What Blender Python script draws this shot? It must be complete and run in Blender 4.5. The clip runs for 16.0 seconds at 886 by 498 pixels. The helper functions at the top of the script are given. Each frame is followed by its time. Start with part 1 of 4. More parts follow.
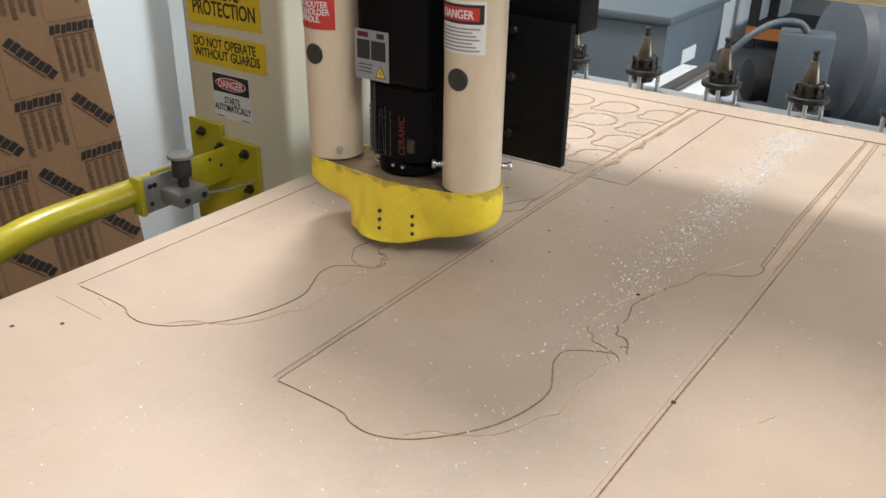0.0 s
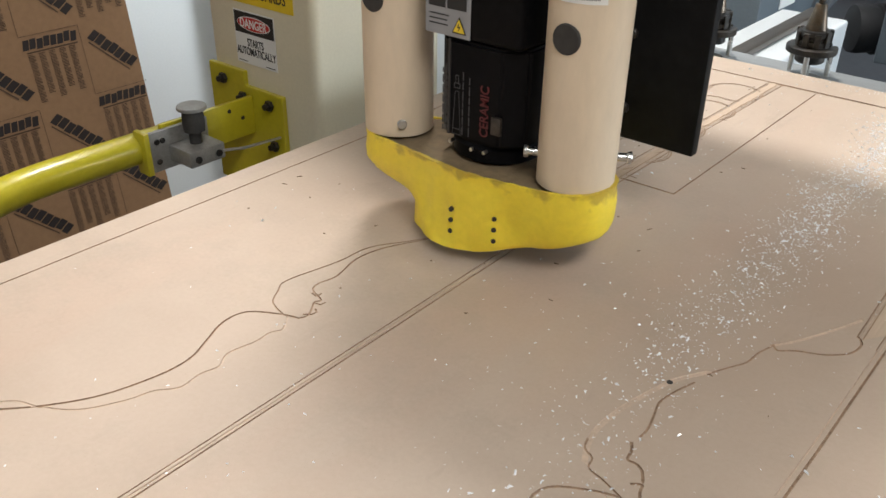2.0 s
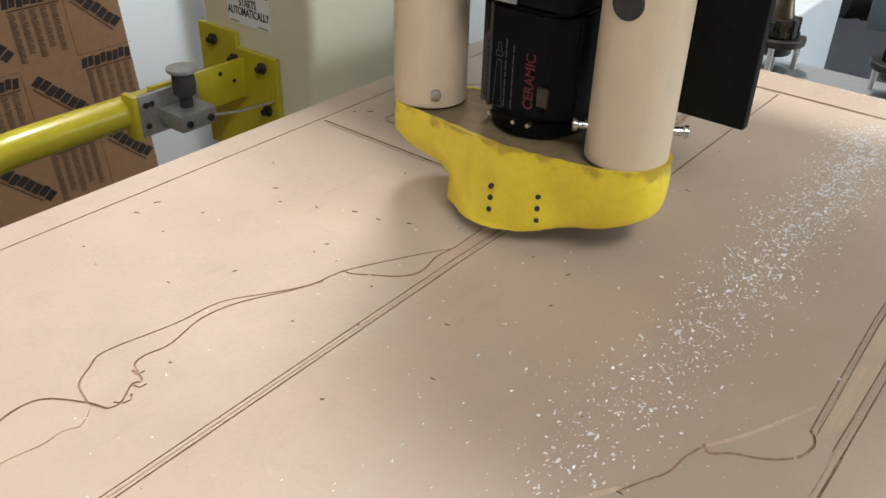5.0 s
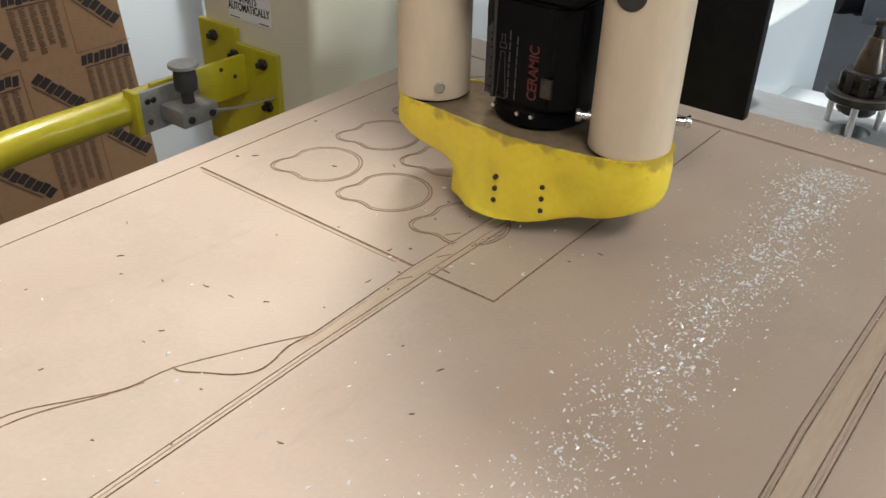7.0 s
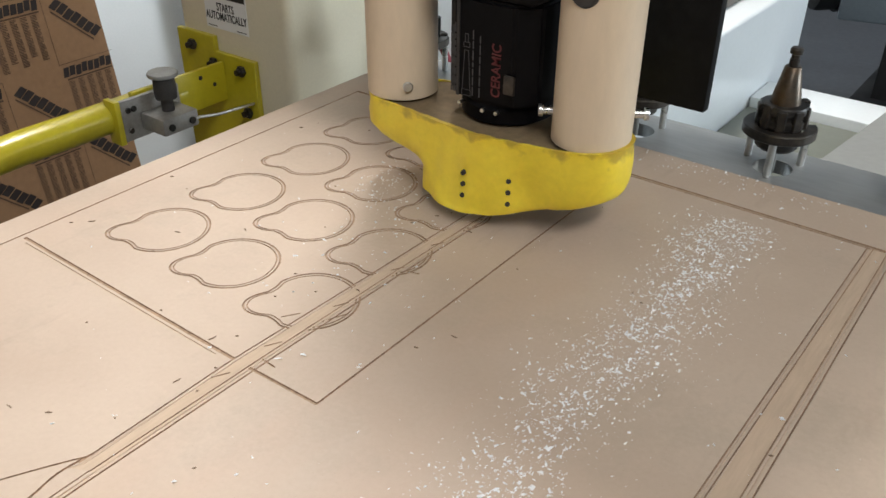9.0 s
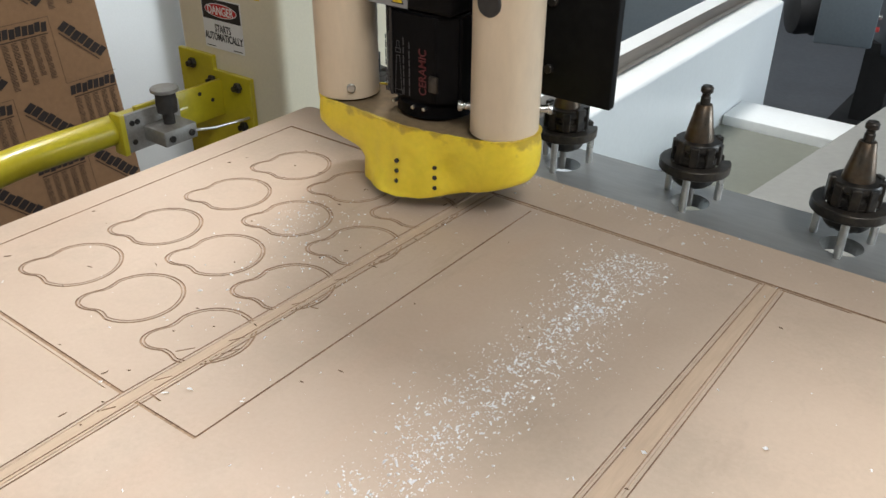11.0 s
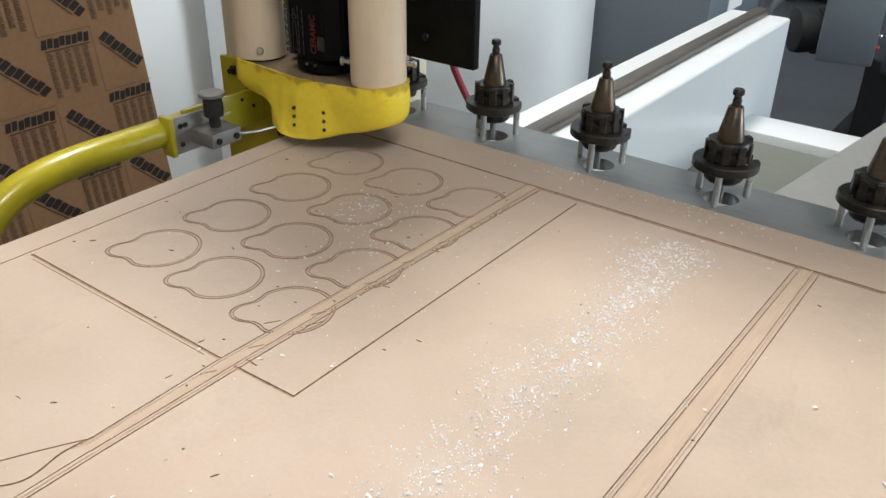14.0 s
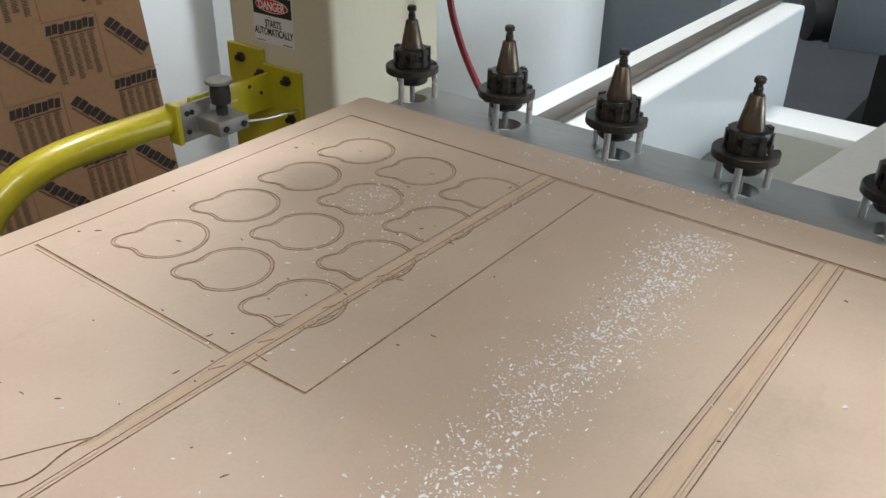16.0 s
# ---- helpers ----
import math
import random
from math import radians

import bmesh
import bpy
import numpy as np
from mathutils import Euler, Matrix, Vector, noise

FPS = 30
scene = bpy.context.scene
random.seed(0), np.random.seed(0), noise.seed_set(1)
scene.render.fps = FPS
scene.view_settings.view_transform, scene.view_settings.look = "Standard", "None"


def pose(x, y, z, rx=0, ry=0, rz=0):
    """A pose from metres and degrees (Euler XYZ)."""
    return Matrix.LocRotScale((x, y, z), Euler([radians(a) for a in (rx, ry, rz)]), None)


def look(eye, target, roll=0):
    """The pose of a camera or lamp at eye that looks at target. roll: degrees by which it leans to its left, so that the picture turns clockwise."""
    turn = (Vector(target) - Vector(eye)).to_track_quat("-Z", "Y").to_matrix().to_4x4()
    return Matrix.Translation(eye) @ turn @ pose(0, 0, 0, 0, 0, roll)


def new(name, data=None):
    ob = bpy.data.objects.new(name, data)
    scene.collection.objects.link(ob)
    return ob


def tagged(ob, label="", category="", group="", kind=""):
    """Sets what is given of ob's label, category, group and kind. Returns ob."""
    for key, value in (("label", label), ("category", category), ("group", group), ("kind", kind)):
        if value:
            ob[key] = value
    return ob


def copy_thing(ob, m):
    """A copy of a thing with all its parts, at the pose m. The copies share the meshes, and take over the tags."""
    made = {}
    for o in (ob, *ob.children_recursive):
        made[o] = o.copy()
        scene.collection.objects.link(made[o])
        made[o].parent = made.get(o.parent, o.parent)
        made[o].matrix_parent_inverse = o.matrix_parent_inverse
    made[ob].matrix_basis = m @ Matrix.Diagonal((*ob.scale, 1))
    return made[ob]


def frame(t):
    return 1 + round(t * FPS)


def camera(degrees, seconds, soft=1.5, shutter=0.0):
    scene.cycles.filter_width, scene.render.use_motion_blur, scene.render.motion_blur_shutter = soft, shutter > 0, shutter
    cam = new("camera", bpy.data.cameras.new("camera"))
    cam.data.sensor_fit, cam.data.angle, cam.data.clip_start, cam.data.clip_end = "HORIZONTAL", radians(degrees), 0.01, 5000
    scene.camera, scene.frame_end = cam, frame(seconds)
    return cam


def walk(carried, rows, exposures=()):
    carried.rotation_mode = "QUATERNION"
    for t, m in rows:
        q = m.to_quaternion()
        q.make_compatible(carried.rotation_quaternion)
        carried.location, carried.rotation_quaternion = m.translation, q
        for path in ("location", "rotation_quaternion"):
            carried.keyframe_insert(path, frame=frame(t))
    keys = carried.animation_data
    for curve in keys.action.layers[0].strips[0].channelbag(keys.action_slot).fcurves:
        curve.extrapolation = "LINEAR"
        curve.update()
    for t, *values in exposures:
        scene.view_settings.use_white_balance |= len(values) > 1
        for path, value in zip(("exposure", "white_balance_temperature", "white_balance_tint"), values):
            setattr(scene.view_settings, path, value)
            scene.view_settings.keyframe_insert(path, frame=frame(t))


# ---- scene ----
cam = camera(55.24, 16.0, soft=1.5, shutter=0.3)
CAM = [
    (0.0, 0.8142, -0.9608, 1.3368, 35.181, -25.967, -0.943),
    (0.5, 0.7973, -0.9237, 1.3224, 36.102, -27.027, -0.844),
    (1.0, 0.7775, -0.8303, 1.3051, 38.971, -28.206, -1.329),
    (1.5, 0.7507, -0.7874, 1.2932, 40.427, -29.130, -1.090),
    (2.0, 0.7169, -0.7824, 1.2880, 40.088, -29.838, -0.717),
    (2.5, 0.7024, -0.7800, 1.2841, 39.713, -30.688, -0.313),
    (3.0, 0.6988, -0.7705, 1.2789, 39.553, -31.283, -0.374),
    (3.5, 0.6916, -0.7743, 1.2758, 39.432, -31.526, -0.786),
    (4.0, 0.6856, -0.7774, 1.2746, 39.206, -31.606, -1.118),
    (6.5, 0.6757, -0.7859, 1.2719, 38.730, -32.540, -1.353),
    (7.0, 0.6780, -0.7918, 1.2714, 38.463, -32.124, -1.276),
    (7.5, 0.6840, -0.7921, 1.2730, 38.416, -31.952, -0.896),
    (8.0, 0.6885, -0.7910, 1.2716, 38.203, -31.859, -0.746),
    (8.5, 0.6981, -0.7937, 1.2729, 37.752, -31.811, -0.329),
    (9.0, 0.7065, -0.7969, 1.2735, 37.336, -31.689, -0.252),
    (9.5, 0.7211, -0.8025, 1.2719, 37.284, -31.582, -0.379),
    (10.0, 0.7498, -0.8072, 1.2801, 37.605, -31.192, -0.290),
    (12.5, 0.7868, -0.9311, 1.2961, 36.453, -28.696, -0.344),
    (13.0, 0.7809, -0.9390, 1.2951, 36.562, -28.567, -0.473),
    (13.5, 0.7747, -0.9442, 1.2940, 36.789, -28.528, -0.684),
    (14.0, 0.7682, -0.9398, 1.2916, 36.962, -28.743, -0.788),
    (14.5, 0.7632, -0.9367, 1.2898, 37.122, -29.027, -0.831),
    (15.0, 0.7590, -0.9351, 1.2859, 37.372, -29.363, -0.873),
    (15.5, 0.7548, -0.9303, 1.2840, 37.517, -29.648, -0.889),
    (16.0, 0.7495, -0.9287, 1.2836, 37.369, -29.514, -0.820),
]
walk(cam, [(t, pose(x, y, z, 90 + p, r, w)) for t, x, y, z, w, p, r in CAM],
     exposures=((0.0, -0.42), (6.0, -0.46), (10.0, -0.47), (13.0, -0.49), (15.2, -0.49), (16.0, -0.56)))

# how far the table stands back from its last stop, and how far the head has moved along the gantry and up
TABLE = [
    (0.0, 0.7114), (0.5, 0.6930), (1.0, 0.6606), (1.5, 0.6366), (2.0, 0.5983), (2.5, 0.5772), (3.0, 0.5478), (3.5, 0.5195), (4.0, 0.4946), (6.5, 0.2958), (7.0, 0.2549), (7.5, 0.2158), (8.0, 0.1759), (8.5, 0.1356), (9.0, 0.0952), (9.5, 0.0551), (10.0, 0.0147), (10.2, 0.0000), (16.0, 0.0000),
]
HEAD = [
    (0.00, -0.0819, 0.0000), (0.50, -0.0679, 0.0000), (1.00, -0.0500, 0.0000), (1.50, -0.0407, 0.0000), (2.00, -0.0274, 0.0000), (2.50, -0.0185, 0.0000), (3.00, -0.0033, 0.0000), (3.50, 0.0000, 0.0000), (10.30, 0.0000, 0.0000), (10.50, -0.0090, 0.0000), (12.50, -0.1690, 0.0000), (13.00, -0.2085, 0.0000), (13.50, -0.2490, 0.0000), (14.00, -0.2810, 0.0000), (14.20, -0.2835, 0.0030), (14.50, -0.2837, 0.0490), (14.70, -0.2837, 0.1120), (15.00, -0.2837, 0.2400), (15.30, -0.2800, 0.2700), (15.50, -0.2650, 0.2700), (16.00, -0.1700, 0.2700),
]

# ---------------------------------------------------------------- light
world = bpy.data.worlds.new("world")
scene.world = world
world.use_nodes = True
_bg = world.node_tree.nodes["Background"]
_sky = world.node_tree.nodes.new("ShaderNodeTexSky")
_sky.sky_type = "NISHITA"
_sky.sun_disc = False
_sky.sun_elevation, _sky.sun_rotation = radians(40), radians(20)
world.node_tree.links.new(_sky.outputs[0], _bg.inputs[0])
_bg.inputs[1].default_value = 0.08
scene.view_settings.exposure = 0.0


def area_lamp(name, m, sx, sy, watts, colour):
    la = bpy.data.lights.new(name, "AREA")
    la.shape, la.size, la.size_y, la.energy, la.color = "RECTANGLE", sx, sy, watts, colour
    ob = new(name, la)
    ob.matrix_world = m
    return ob


# lamps under the ceiling: over the column, behind the machine, and beside the operator
LAMPS = [(-0.42, 0.72, 0.55, 0.65), (2.6, 2.3, 0.6, 1.6), (2.2, -1.9, 0.6, 2.0)]
for (_x, _y, _sx, _sy), _watts, _tone in zip(LAMPS, (122, 38, 108), ((1.0, 0.97, 0.94), (0.80, 0.91, 1.0), (1.0, 0.985, 0.955))):
    area_lamp("tube_light", pose(_x, _y, 3.6), _sx, _sy, _watts, _tone)
# cool light added at an unseen east opening, to brighten the faces towards +x
area_lamp("added_side_light", look((5.1, 3.0, 1.65), (0.0, 3.0, 1.65)), 2.3, 1.7, 270, (0.80, 0.91, 1.0))


# ---------------------------------------------------------------- materials
def mat(name, colour, rough=0.5, metal=0.0, grain=0.0, grain_size=60.0, stain=0.0, stain_size=4.0, bump=0.0, stain_colour=None, stretch=(1, 1, 1),
        rough_var=0.0, per_object=0.0, spec=0.5, coat=0.0):
    m = bpy.data.materials.new(name)
    m.use_nodes = True
    nt = m.node_tree
    b = nt.nodes["Principled BSDF"]
    b.inputs["Roughness"].default_value, b.inputs["Metallic"].default_value = rough, metal
    b.inputs["Specular IOR Level"].default_value = spec
    b.inputs["Coat Weight"].default_value = coat
    b.inputs["Base Color"].default_value = (*colour, 1)
    if not (grain or stain or bump or per_object or rough_var):
        return m
    tc = nt.nodes.new("ShaderNodeTexCoord")
    mp = nt.nodes.new("ShaderNodeMapping")
    mp.inputs["Scale"].default_value = stretch
    nt.links.new(tc.outputs["Object"], mp.inputs[0])

    def tex(size, detail=4, rough_=0.6):
        n = nt.nodes.new("ShaderNodeTexNoise")
        n.inputs["Scale"].default_value, n.inputs["Detail"].default_value, n.inputs["Roughness"].default_value = size, detail, rough_
        nt.links.new(mp.outputs[0], n.inputs["Vector"])
        return n

    def blend(kind, fac, a, bb):
        n = nt.nodes.new("ShaderNodeMix")
        n.data_type, n.blend_type = "RGBA", kind
        for key, val in ((0, fac), (6, a), (7, bb)):
            if hasattr(val, "links"):
                nt.links.new(val, n.inputs[key])
            else:
                n.inputs[key].default_value = val
        return n.outputs[2]

    def ramp(src, lo, hi, a=0.0, c=1.0):
        n = nt.nodes.new("ShaderNodeMapRange")
        for key, val in ((1, lo), (2, hi), (3, a), (4, c)):
            n.inputs[key].default_value = val
        nt.links.new(src, n.inputs[0])
        return n.outputs[0]

    col = (*colour, 1)
    g = tex(grain_size)
    s = tex(stain_size, 5, 0.65)
    if stain:
        dark = stain_colour or tuple(c * 0.6 for c in colour)
        f = ramp(s.outputs["Fac"], 0.42, 0.72, 0.0, stain)
        col = blend("MIX", f, col, (*dark, 1))
    if grain:
        f = ramp(g.outputs["Fac"], 0.3, 0.7, 1 - grain, 1 + grain)
        hs = nt.nodes.new("ShaderNodeHueSaturation")
        nt.links.new(f, hs.inputs["Value"])
        if hasattr(col, "links"):
            nt.links.new(col, hs.inputs["Color"])
        else:
            hs.inputs["Color"].default_value = col
        col = hs.outputs[0]
    if per_object:
        oi = nt.nodes.new("ShaderNodeObjectInfo")
        hs = nt.nodes.new("ShaderNodeHueSaturation")
        nt.links.new(ramp(oi.outputs["Random"], 0, 1, 1 - per_object, 1 + per_object), hs.inputs["Value"])
        if hasattr(col, "links"):
            nt.links.new(col, hs.inputs["Color"])
        else:
            hs.inputs["Color"].default_value = col
        col = hs.outputs[0]
    if hasattr(col, "links"):
        nt.links.new(col, b.inputs["Base Color"])
    if rough_var:
        nt.links.new(ramp(s.outputs["Fac"], 0.3, 0.7, max(rough - rough_var, 0.05), min(rough + rough_var, 1)), b.inputs["Roughness"])
    if bump:
        bp = nt.nodes.new("ShaderNodeBump")
        bp.inputs["Strength"].default_value, bp.inputs["Distance"].default_value = bump, 0.002
        nt.links.new(g.outputs["Fac"], bp.inputs["Height"])
        nt.links.new(bp.outputs[0], b.inputs["Normal"])
    return m


def board_material():
    """Fibreboard: fine fibres, cloudy dust, grey scuffs and a few reddish rubbed bands."""
    m = bpy.data.materials.new("mdf_board")
    m.use_nodes = True
    nt = m.node_tree
    b = nt.nodes["Principled BSDF"]
    tc = nt.nodes.new("ShaderNodeTexCoord")

    def tex(scale, detail, stretch=(1, 1, 1), rough_=0.6, turn=0.0):
        mp = nt.nodes.new("ShaderNodeMapping")
        mp.inputs["Scale"].default_value = stretch
        mp.inputs["Rotation"].default_value = (0, 0, turn)
        n = nt.nodes.new("ShaderNodeTexNoise")
        n.inputs["Scale"].default_value, n.inputs["Detail"].default_value, n.inputs["Roughness"].default_value = scale, detail, rough_
        nt.links.new(tc.outputs["Object"], mp.inputs[0])
        nt.links.new(mp.outputs[0], n.inputs["Vector"])
        return n.outputs["Fac"]

    def ramp(src, lo, hi, a=0.0, c=1.0):
        n = nt.nodes.new("ShaderNodeMapRange")
        for key, val in ((1, lo), (2, hi), (3, a), (4, c)):
            n.inputs[key].default_value = val
        nt.links.new(src, n.inputs[0])
        return n.outputs[0]

    def mix(kind, fac, a, c):
        n = nt.nodes.new("ShaderNodeMix")
        n.data_type, n.blend_type = "RGBA", kind
        nt.links.new(fac, n.inputs[0])
        for key, val in ((6, a), (7, c)):
            if hasattr(val, "links"):
                nt.links.new(val, n.inputs[key])
            else:
                n.inputs[key].default_value = (*val, 1)
        return n.outputs[2]

    col = mix("MIX", ramp(tex(2.6, 5, rough_=0.62), 0.40, 0.66), (0.576, 0.462, 0.367), (0.491, 0.380, 0.294))
    col = mix("MIX", ramp(tex(5.0, 4, (1, 0.22, 1)), 0.52, 0.74, 0, 0.55), col, (0.56, 0.375, 0.275))
    col = mix("MIX", ramp(tex(7.5, 6, rough_=0.7), 0.52, 0.75, 0, 0.6), col, (0.42, 0.350, 0.275))
    col = mix("MIX", ramp(tex(26, 4, (1, 0.3, 1), 0.7, 0.6), 0.62, 0.80, 0, 0.45), col, (0.36, 0.275, 0.21))
    col = mix("MIX", ramp(tex(240, 3), 0.30, 0.72, 0, 0.16), col, (0.40, 0.29, 0.20))
    col = mix("MIX", ramp(tex(900, 2), 0.66, 0.78, 0, 0.35), col, (0.27, 0.185, 0.12))
    nt.links.new(col, b.inputs["Base Color"])
    nt.links.new(ramp(tex(6, 5), 0.3, 0.7, 0.40, 0.62), b.inputs["Roughness"])
    b.inputs["Specular IOR Level"].default_value = 0.45
    bp = nt.nodes.new("ShaderNodeBump")
    bp.inputs["Strength"].default_value, bp.inputs["Distance"].default_value = 0.06, 0.001
    nt.links.new(tex(420, 3), bp.inputs["Height"])
    nt.links.new(bp.outputs[0], b.inputs["Normal"])
    return m


MDF = board_material()
MDF_CUT = mat("cut_mdf_core", (0.40, 0.27, 0.18), 0.9, grain=0.3, grain_size=300, stain=0.7, stain_size=30, stain_colour=(0.27, 0.175, 0.115), bump=0.3)
MDF_DUST = mat("dusty_cut_mdf", (0.64, 0.50, 0.385), 0.9, grain=0.1, grain_size=300, stain=0.5, stain_size=40, bump=0.2)
MDF_WORN = mat("planed_mdf_channel", (0.56, 0.43, 0.32), 0.8, grain=0.08, grain_size=260, stain=0.5, stain_size=18, stain_colour=(0.47, 0.34, 0.24), bump=0.12, stretch=(1, 0.12, 1))
CREAM = mat("cream_enamel", (0.72, 0.66, 0.50), 0.38, grain=0.03, grain_size=250, stain=0.25, stain_size=5, stain_colour=(0.62, 0.56, 0.41), bump=0.05, spec=0.5)
TUBE = mat("cream_plastic_tube", (0.70, 0.58, 0.43), 0.42, grain=0.04, grain_size=140, stain=0.35, stain_size=9, stain_colour=(0.58, 0.46, 0.32), bump=0.04, stretch=(1, 1, 0.3))
WHITE = mat("white_enamel", (0.72, 0.75, 0.76), 0.3, grain=0.02, grain_size=120, stain=0.3, stain_size=3, stain_colour=(0.62, 0.65, 0.65), bump=0.03)
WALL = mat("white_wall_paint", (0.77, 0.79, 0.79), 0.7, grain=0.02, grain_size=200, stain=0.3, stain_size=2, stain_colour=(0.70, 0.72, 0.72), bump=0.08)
YELLOW = mat("yellow_enamel", (0.50, 0.43, 0.022), 0.30, grain=0.06, grain_size=90, stain=0.6, stain_size=14, stain_colour=(0.42, 0.35, 0.02), bump=0.08, coat=0.2)
SKIRT = mat("yellow_rubber_skirt", (0.90, 0.70, 0.05), 0.48, grain=0.04, grain_size=160, stain=0.3, stain_size=14, stain_colour=(0.66, 0.44, 0.02), bump=0.10)


def cake_with_dust(m, low, high, colour):
    """Brown dust with a ragged outline that has settled on the upper rim and runs down in tongues."""
    nt = m.node_tree
    b = nt.nodes["Principled BSDF"]
    base = b.inputs["Base Color"].links[0].from_socket
    tc = nt.nodes.new("ShaderNodeTexCoord")
    sep = nt.nodes.new("ShaderNodeSeparateXYZ")
    nt.links.new(tc.outputs["Object"], sep.inputs[0])
    tex = nt.nodes.new("ShaderNodeTexNoise")
    tex.inputs["Scale"].default_value, tex.inputs["Detail"].default_value, tex.inputs["Roughness"].default_value = 42.0, 3.0, 0.5
    nt.links.new(tc.outputs["Object"], tex.inputs["Vector"])
    shift = nt.nodes.new("ShaderNodeMath")
    shift.operation = "MULTIPLY_ADD"
    nt.links.new(tex.outputs["Fac"], shift.inputs[0])
    shift.inputs[1].default_value = (high - low) * 4.5
    nt.links.new(sep.outputs["Z"], shift.inputs[2])
    rng = nt.nodes.new("ShaderNodeMapRange")
    for key, val in ((1, high + (high - low) * 2.0), (2, high + (high - low) * 2.5), (3, 0.0), (4, 0.65)):
        rng.inputs[key].default_value = val
    nt.links.new(shift.outputs[0], rng.inputs[0])
    mix = nt.nodes.new("ShaderNodeMix")
    mix.data_type = "RGBA"
    nt.links.new(rng.outputs[0], mix.inputs[0])
    nt.links.new(base, mix.inputs[6])
    mix.inputs[7].default_value = (*colour, 1)
    nt.links.new(mix.outputs[2], b.inputs["Base Color"])
    b.inputs["Subsurface Weight"].default_value = 0.2
    b.inputs["Subsurface Radius"].default_value = (1.0, 0.6, 0.1)
    b.inputs["Subsurface Scale"].default_value = 0.006


cake_with_dust(SKIRT, 0.074, 0.086, (0.42, 0.28, 0.045))
DUSTPLATE = mat("dusty_brown_plate", (0.21, 0.150, 0.085), 0.85, grain=0.15, grain_size=120, stain=0.5, stain_size=20, bump=0.2)
BLACK = mat("black_motor_housing", (0.004, 0.004, 0.005), 0.45, spec=0.08, grain=0.2, grain_size=150, stain=0.4, stain_size=18, stain_colour=(0.008, 0.007, 0.006), bump=0.05)
BLACKPLATE = mat("matt_black_plate", (0.006, 0.006, 0.0065), 0.6, spec=0.15, grain=0.2, grain_size=120, stain=0.4, stain_size=10, stain_colour=(0.02, 0.02, 0.02))
RUBBER = mat("dark_rubber", (0.035, 0.032, 0.030), 0.7, grain=0.2, grain_size=120, bump=0.1)
STEEL = mat("bright_steel", (0.62, 0.62, 0.61), 0.32, 1.0, grain=0.08, grain_size=200, stain=0.3, stain_size=20, rough_var=0.12)
DULLSTEEL = mat("dull_grey_steel", (0.36, 0.355, 0.34), 0.55, 0.7, grain=0.1, grain_size=160, stain=0.5, stain_size=25, stain_colour=(0.25, 0.23, 0.2), bump=0.1)
ALU = mat("brushed_aluminium_plate", (0.40, 0.41, 0.41), 0.48, 0.6, grain=0.06, grain_size=160, stain=0.5, stain_size=7, stain_colour=(0.36, 0.365, 0.36), stretch=(0.15, 1, 1), rough_var=0.12)
TAPER = mat("tarnished_steel_taper", (0.12, 0.102, 0.082), 0.38, 0.85, grain=0.2, grain_size=120, stain=0.8, stain_size=45, stain_colour=(0.13, 0.075, 0.04), rough_var=0.15)
OXIDE = mat("black_oxide_steel", (0.022, 0.021, 0.020), 0.4, 0.4, grain=0.25, grain_size=150, stain=0.6, stain_size=40, stain_colour=(0.10, 0.08, 0.06))
GREYBOX = mat("blue_grey_enamel", (0.105, 0.130, 0.150), 0.42, grain=0.06, grain_size=120, stain=0.35, stain_size=4, stain_colour=(0.085, 0.105, 0.122), bump=0.05)
PUMPGREY = mat("grey_pump_enamel", (0.105, 0.118, 0.135), 0.45, grain=0.08, grain_size=90, stain=0.5, stain_size=6, stain_colour=(0.09, 0.10, 0.115), bump=0.1)
KRAFT = mat("kraft_masking_paper", (0.245, 0.143, 0.075), 0.72, grain=0.07, grain_size=90, stain=0.4, stain_size=3, stain_colour=(0.205, 0.118, 0.062), bump=0.08, per_object=0.06)
INK = mat("brown_black_ink", (0.018, 0.013, 0.013), 0.7)
INKTHIN = mat("faded_brown_ink", (0.078, 0.045, 0.028), 0.8)
SIGNYEL = mat("sign_yellow", (0.80, 0.58, 0.03), 0.45, stain=0.3, stain_size=12, grain=0.02)
SIGNWHITE = mat("sign_white", (0.80, 0.80, 0.78), 0.45, stain=0.2, stain_size=12, grain=0.02)
SIGNRED = mat("sign_red", (0.55, 0.035, 0.03), 0.45)
SIGNBLACK = mat("sign_black", (0.02, 0.02, 0.02), 0.5)
LABELGREY = mat("printed_grey_label", (0.34, 0.345, 0.36), 0.4, metal=0.3)
DIMINK = mat("dim_grey_print", (0.055, 0.055, 0.058), 0.5)
REDINK = mat("dim_red_print", (0.095, 0.008, 0.011), 0.5)
GREYINK = mat("grey_print", (0.30, 0.30, 0.30), 0.5)
FLOOR = mat("grey_concrete_floor", (0.068, 0.075, 0.085), 0.6, grain=0.12, grain_size=40, stain=0.6, stain_size=1.5, stain_colour=(0.033, 0.035, 0.038), bump=0.1)
COVER = mat("pale_grey_cover_paint", (0.23, 0.23, 0.215), 0.5, grain=0.05, grain_size=60, stain=0.4, stain_size=6, stain_colour=(0.25, 0.25, 0.235), bump=0.05)
PAN = mat("stained_grey_enamel", (0.17, 0.175, 0.145), 0.45, grain=0.05, grain_size=60, stain=0.6, stain_size=5, stain_colour=(0.19, 0.20, 0.165), bump=0.05)
RAIL = mat("oily_dark_rail", (0.10, 0.085, 0.07), 0.35, 0.6, grain=0.2, grain_size=80, stain=0.7, stain_size=15, stain_colour=(0.2, 0.16, 0.12), stretch=(1, 0.2, 1))
HOSE = mat("red_rubber_hose", (0.22, 0.02, 0.035), 0.45)
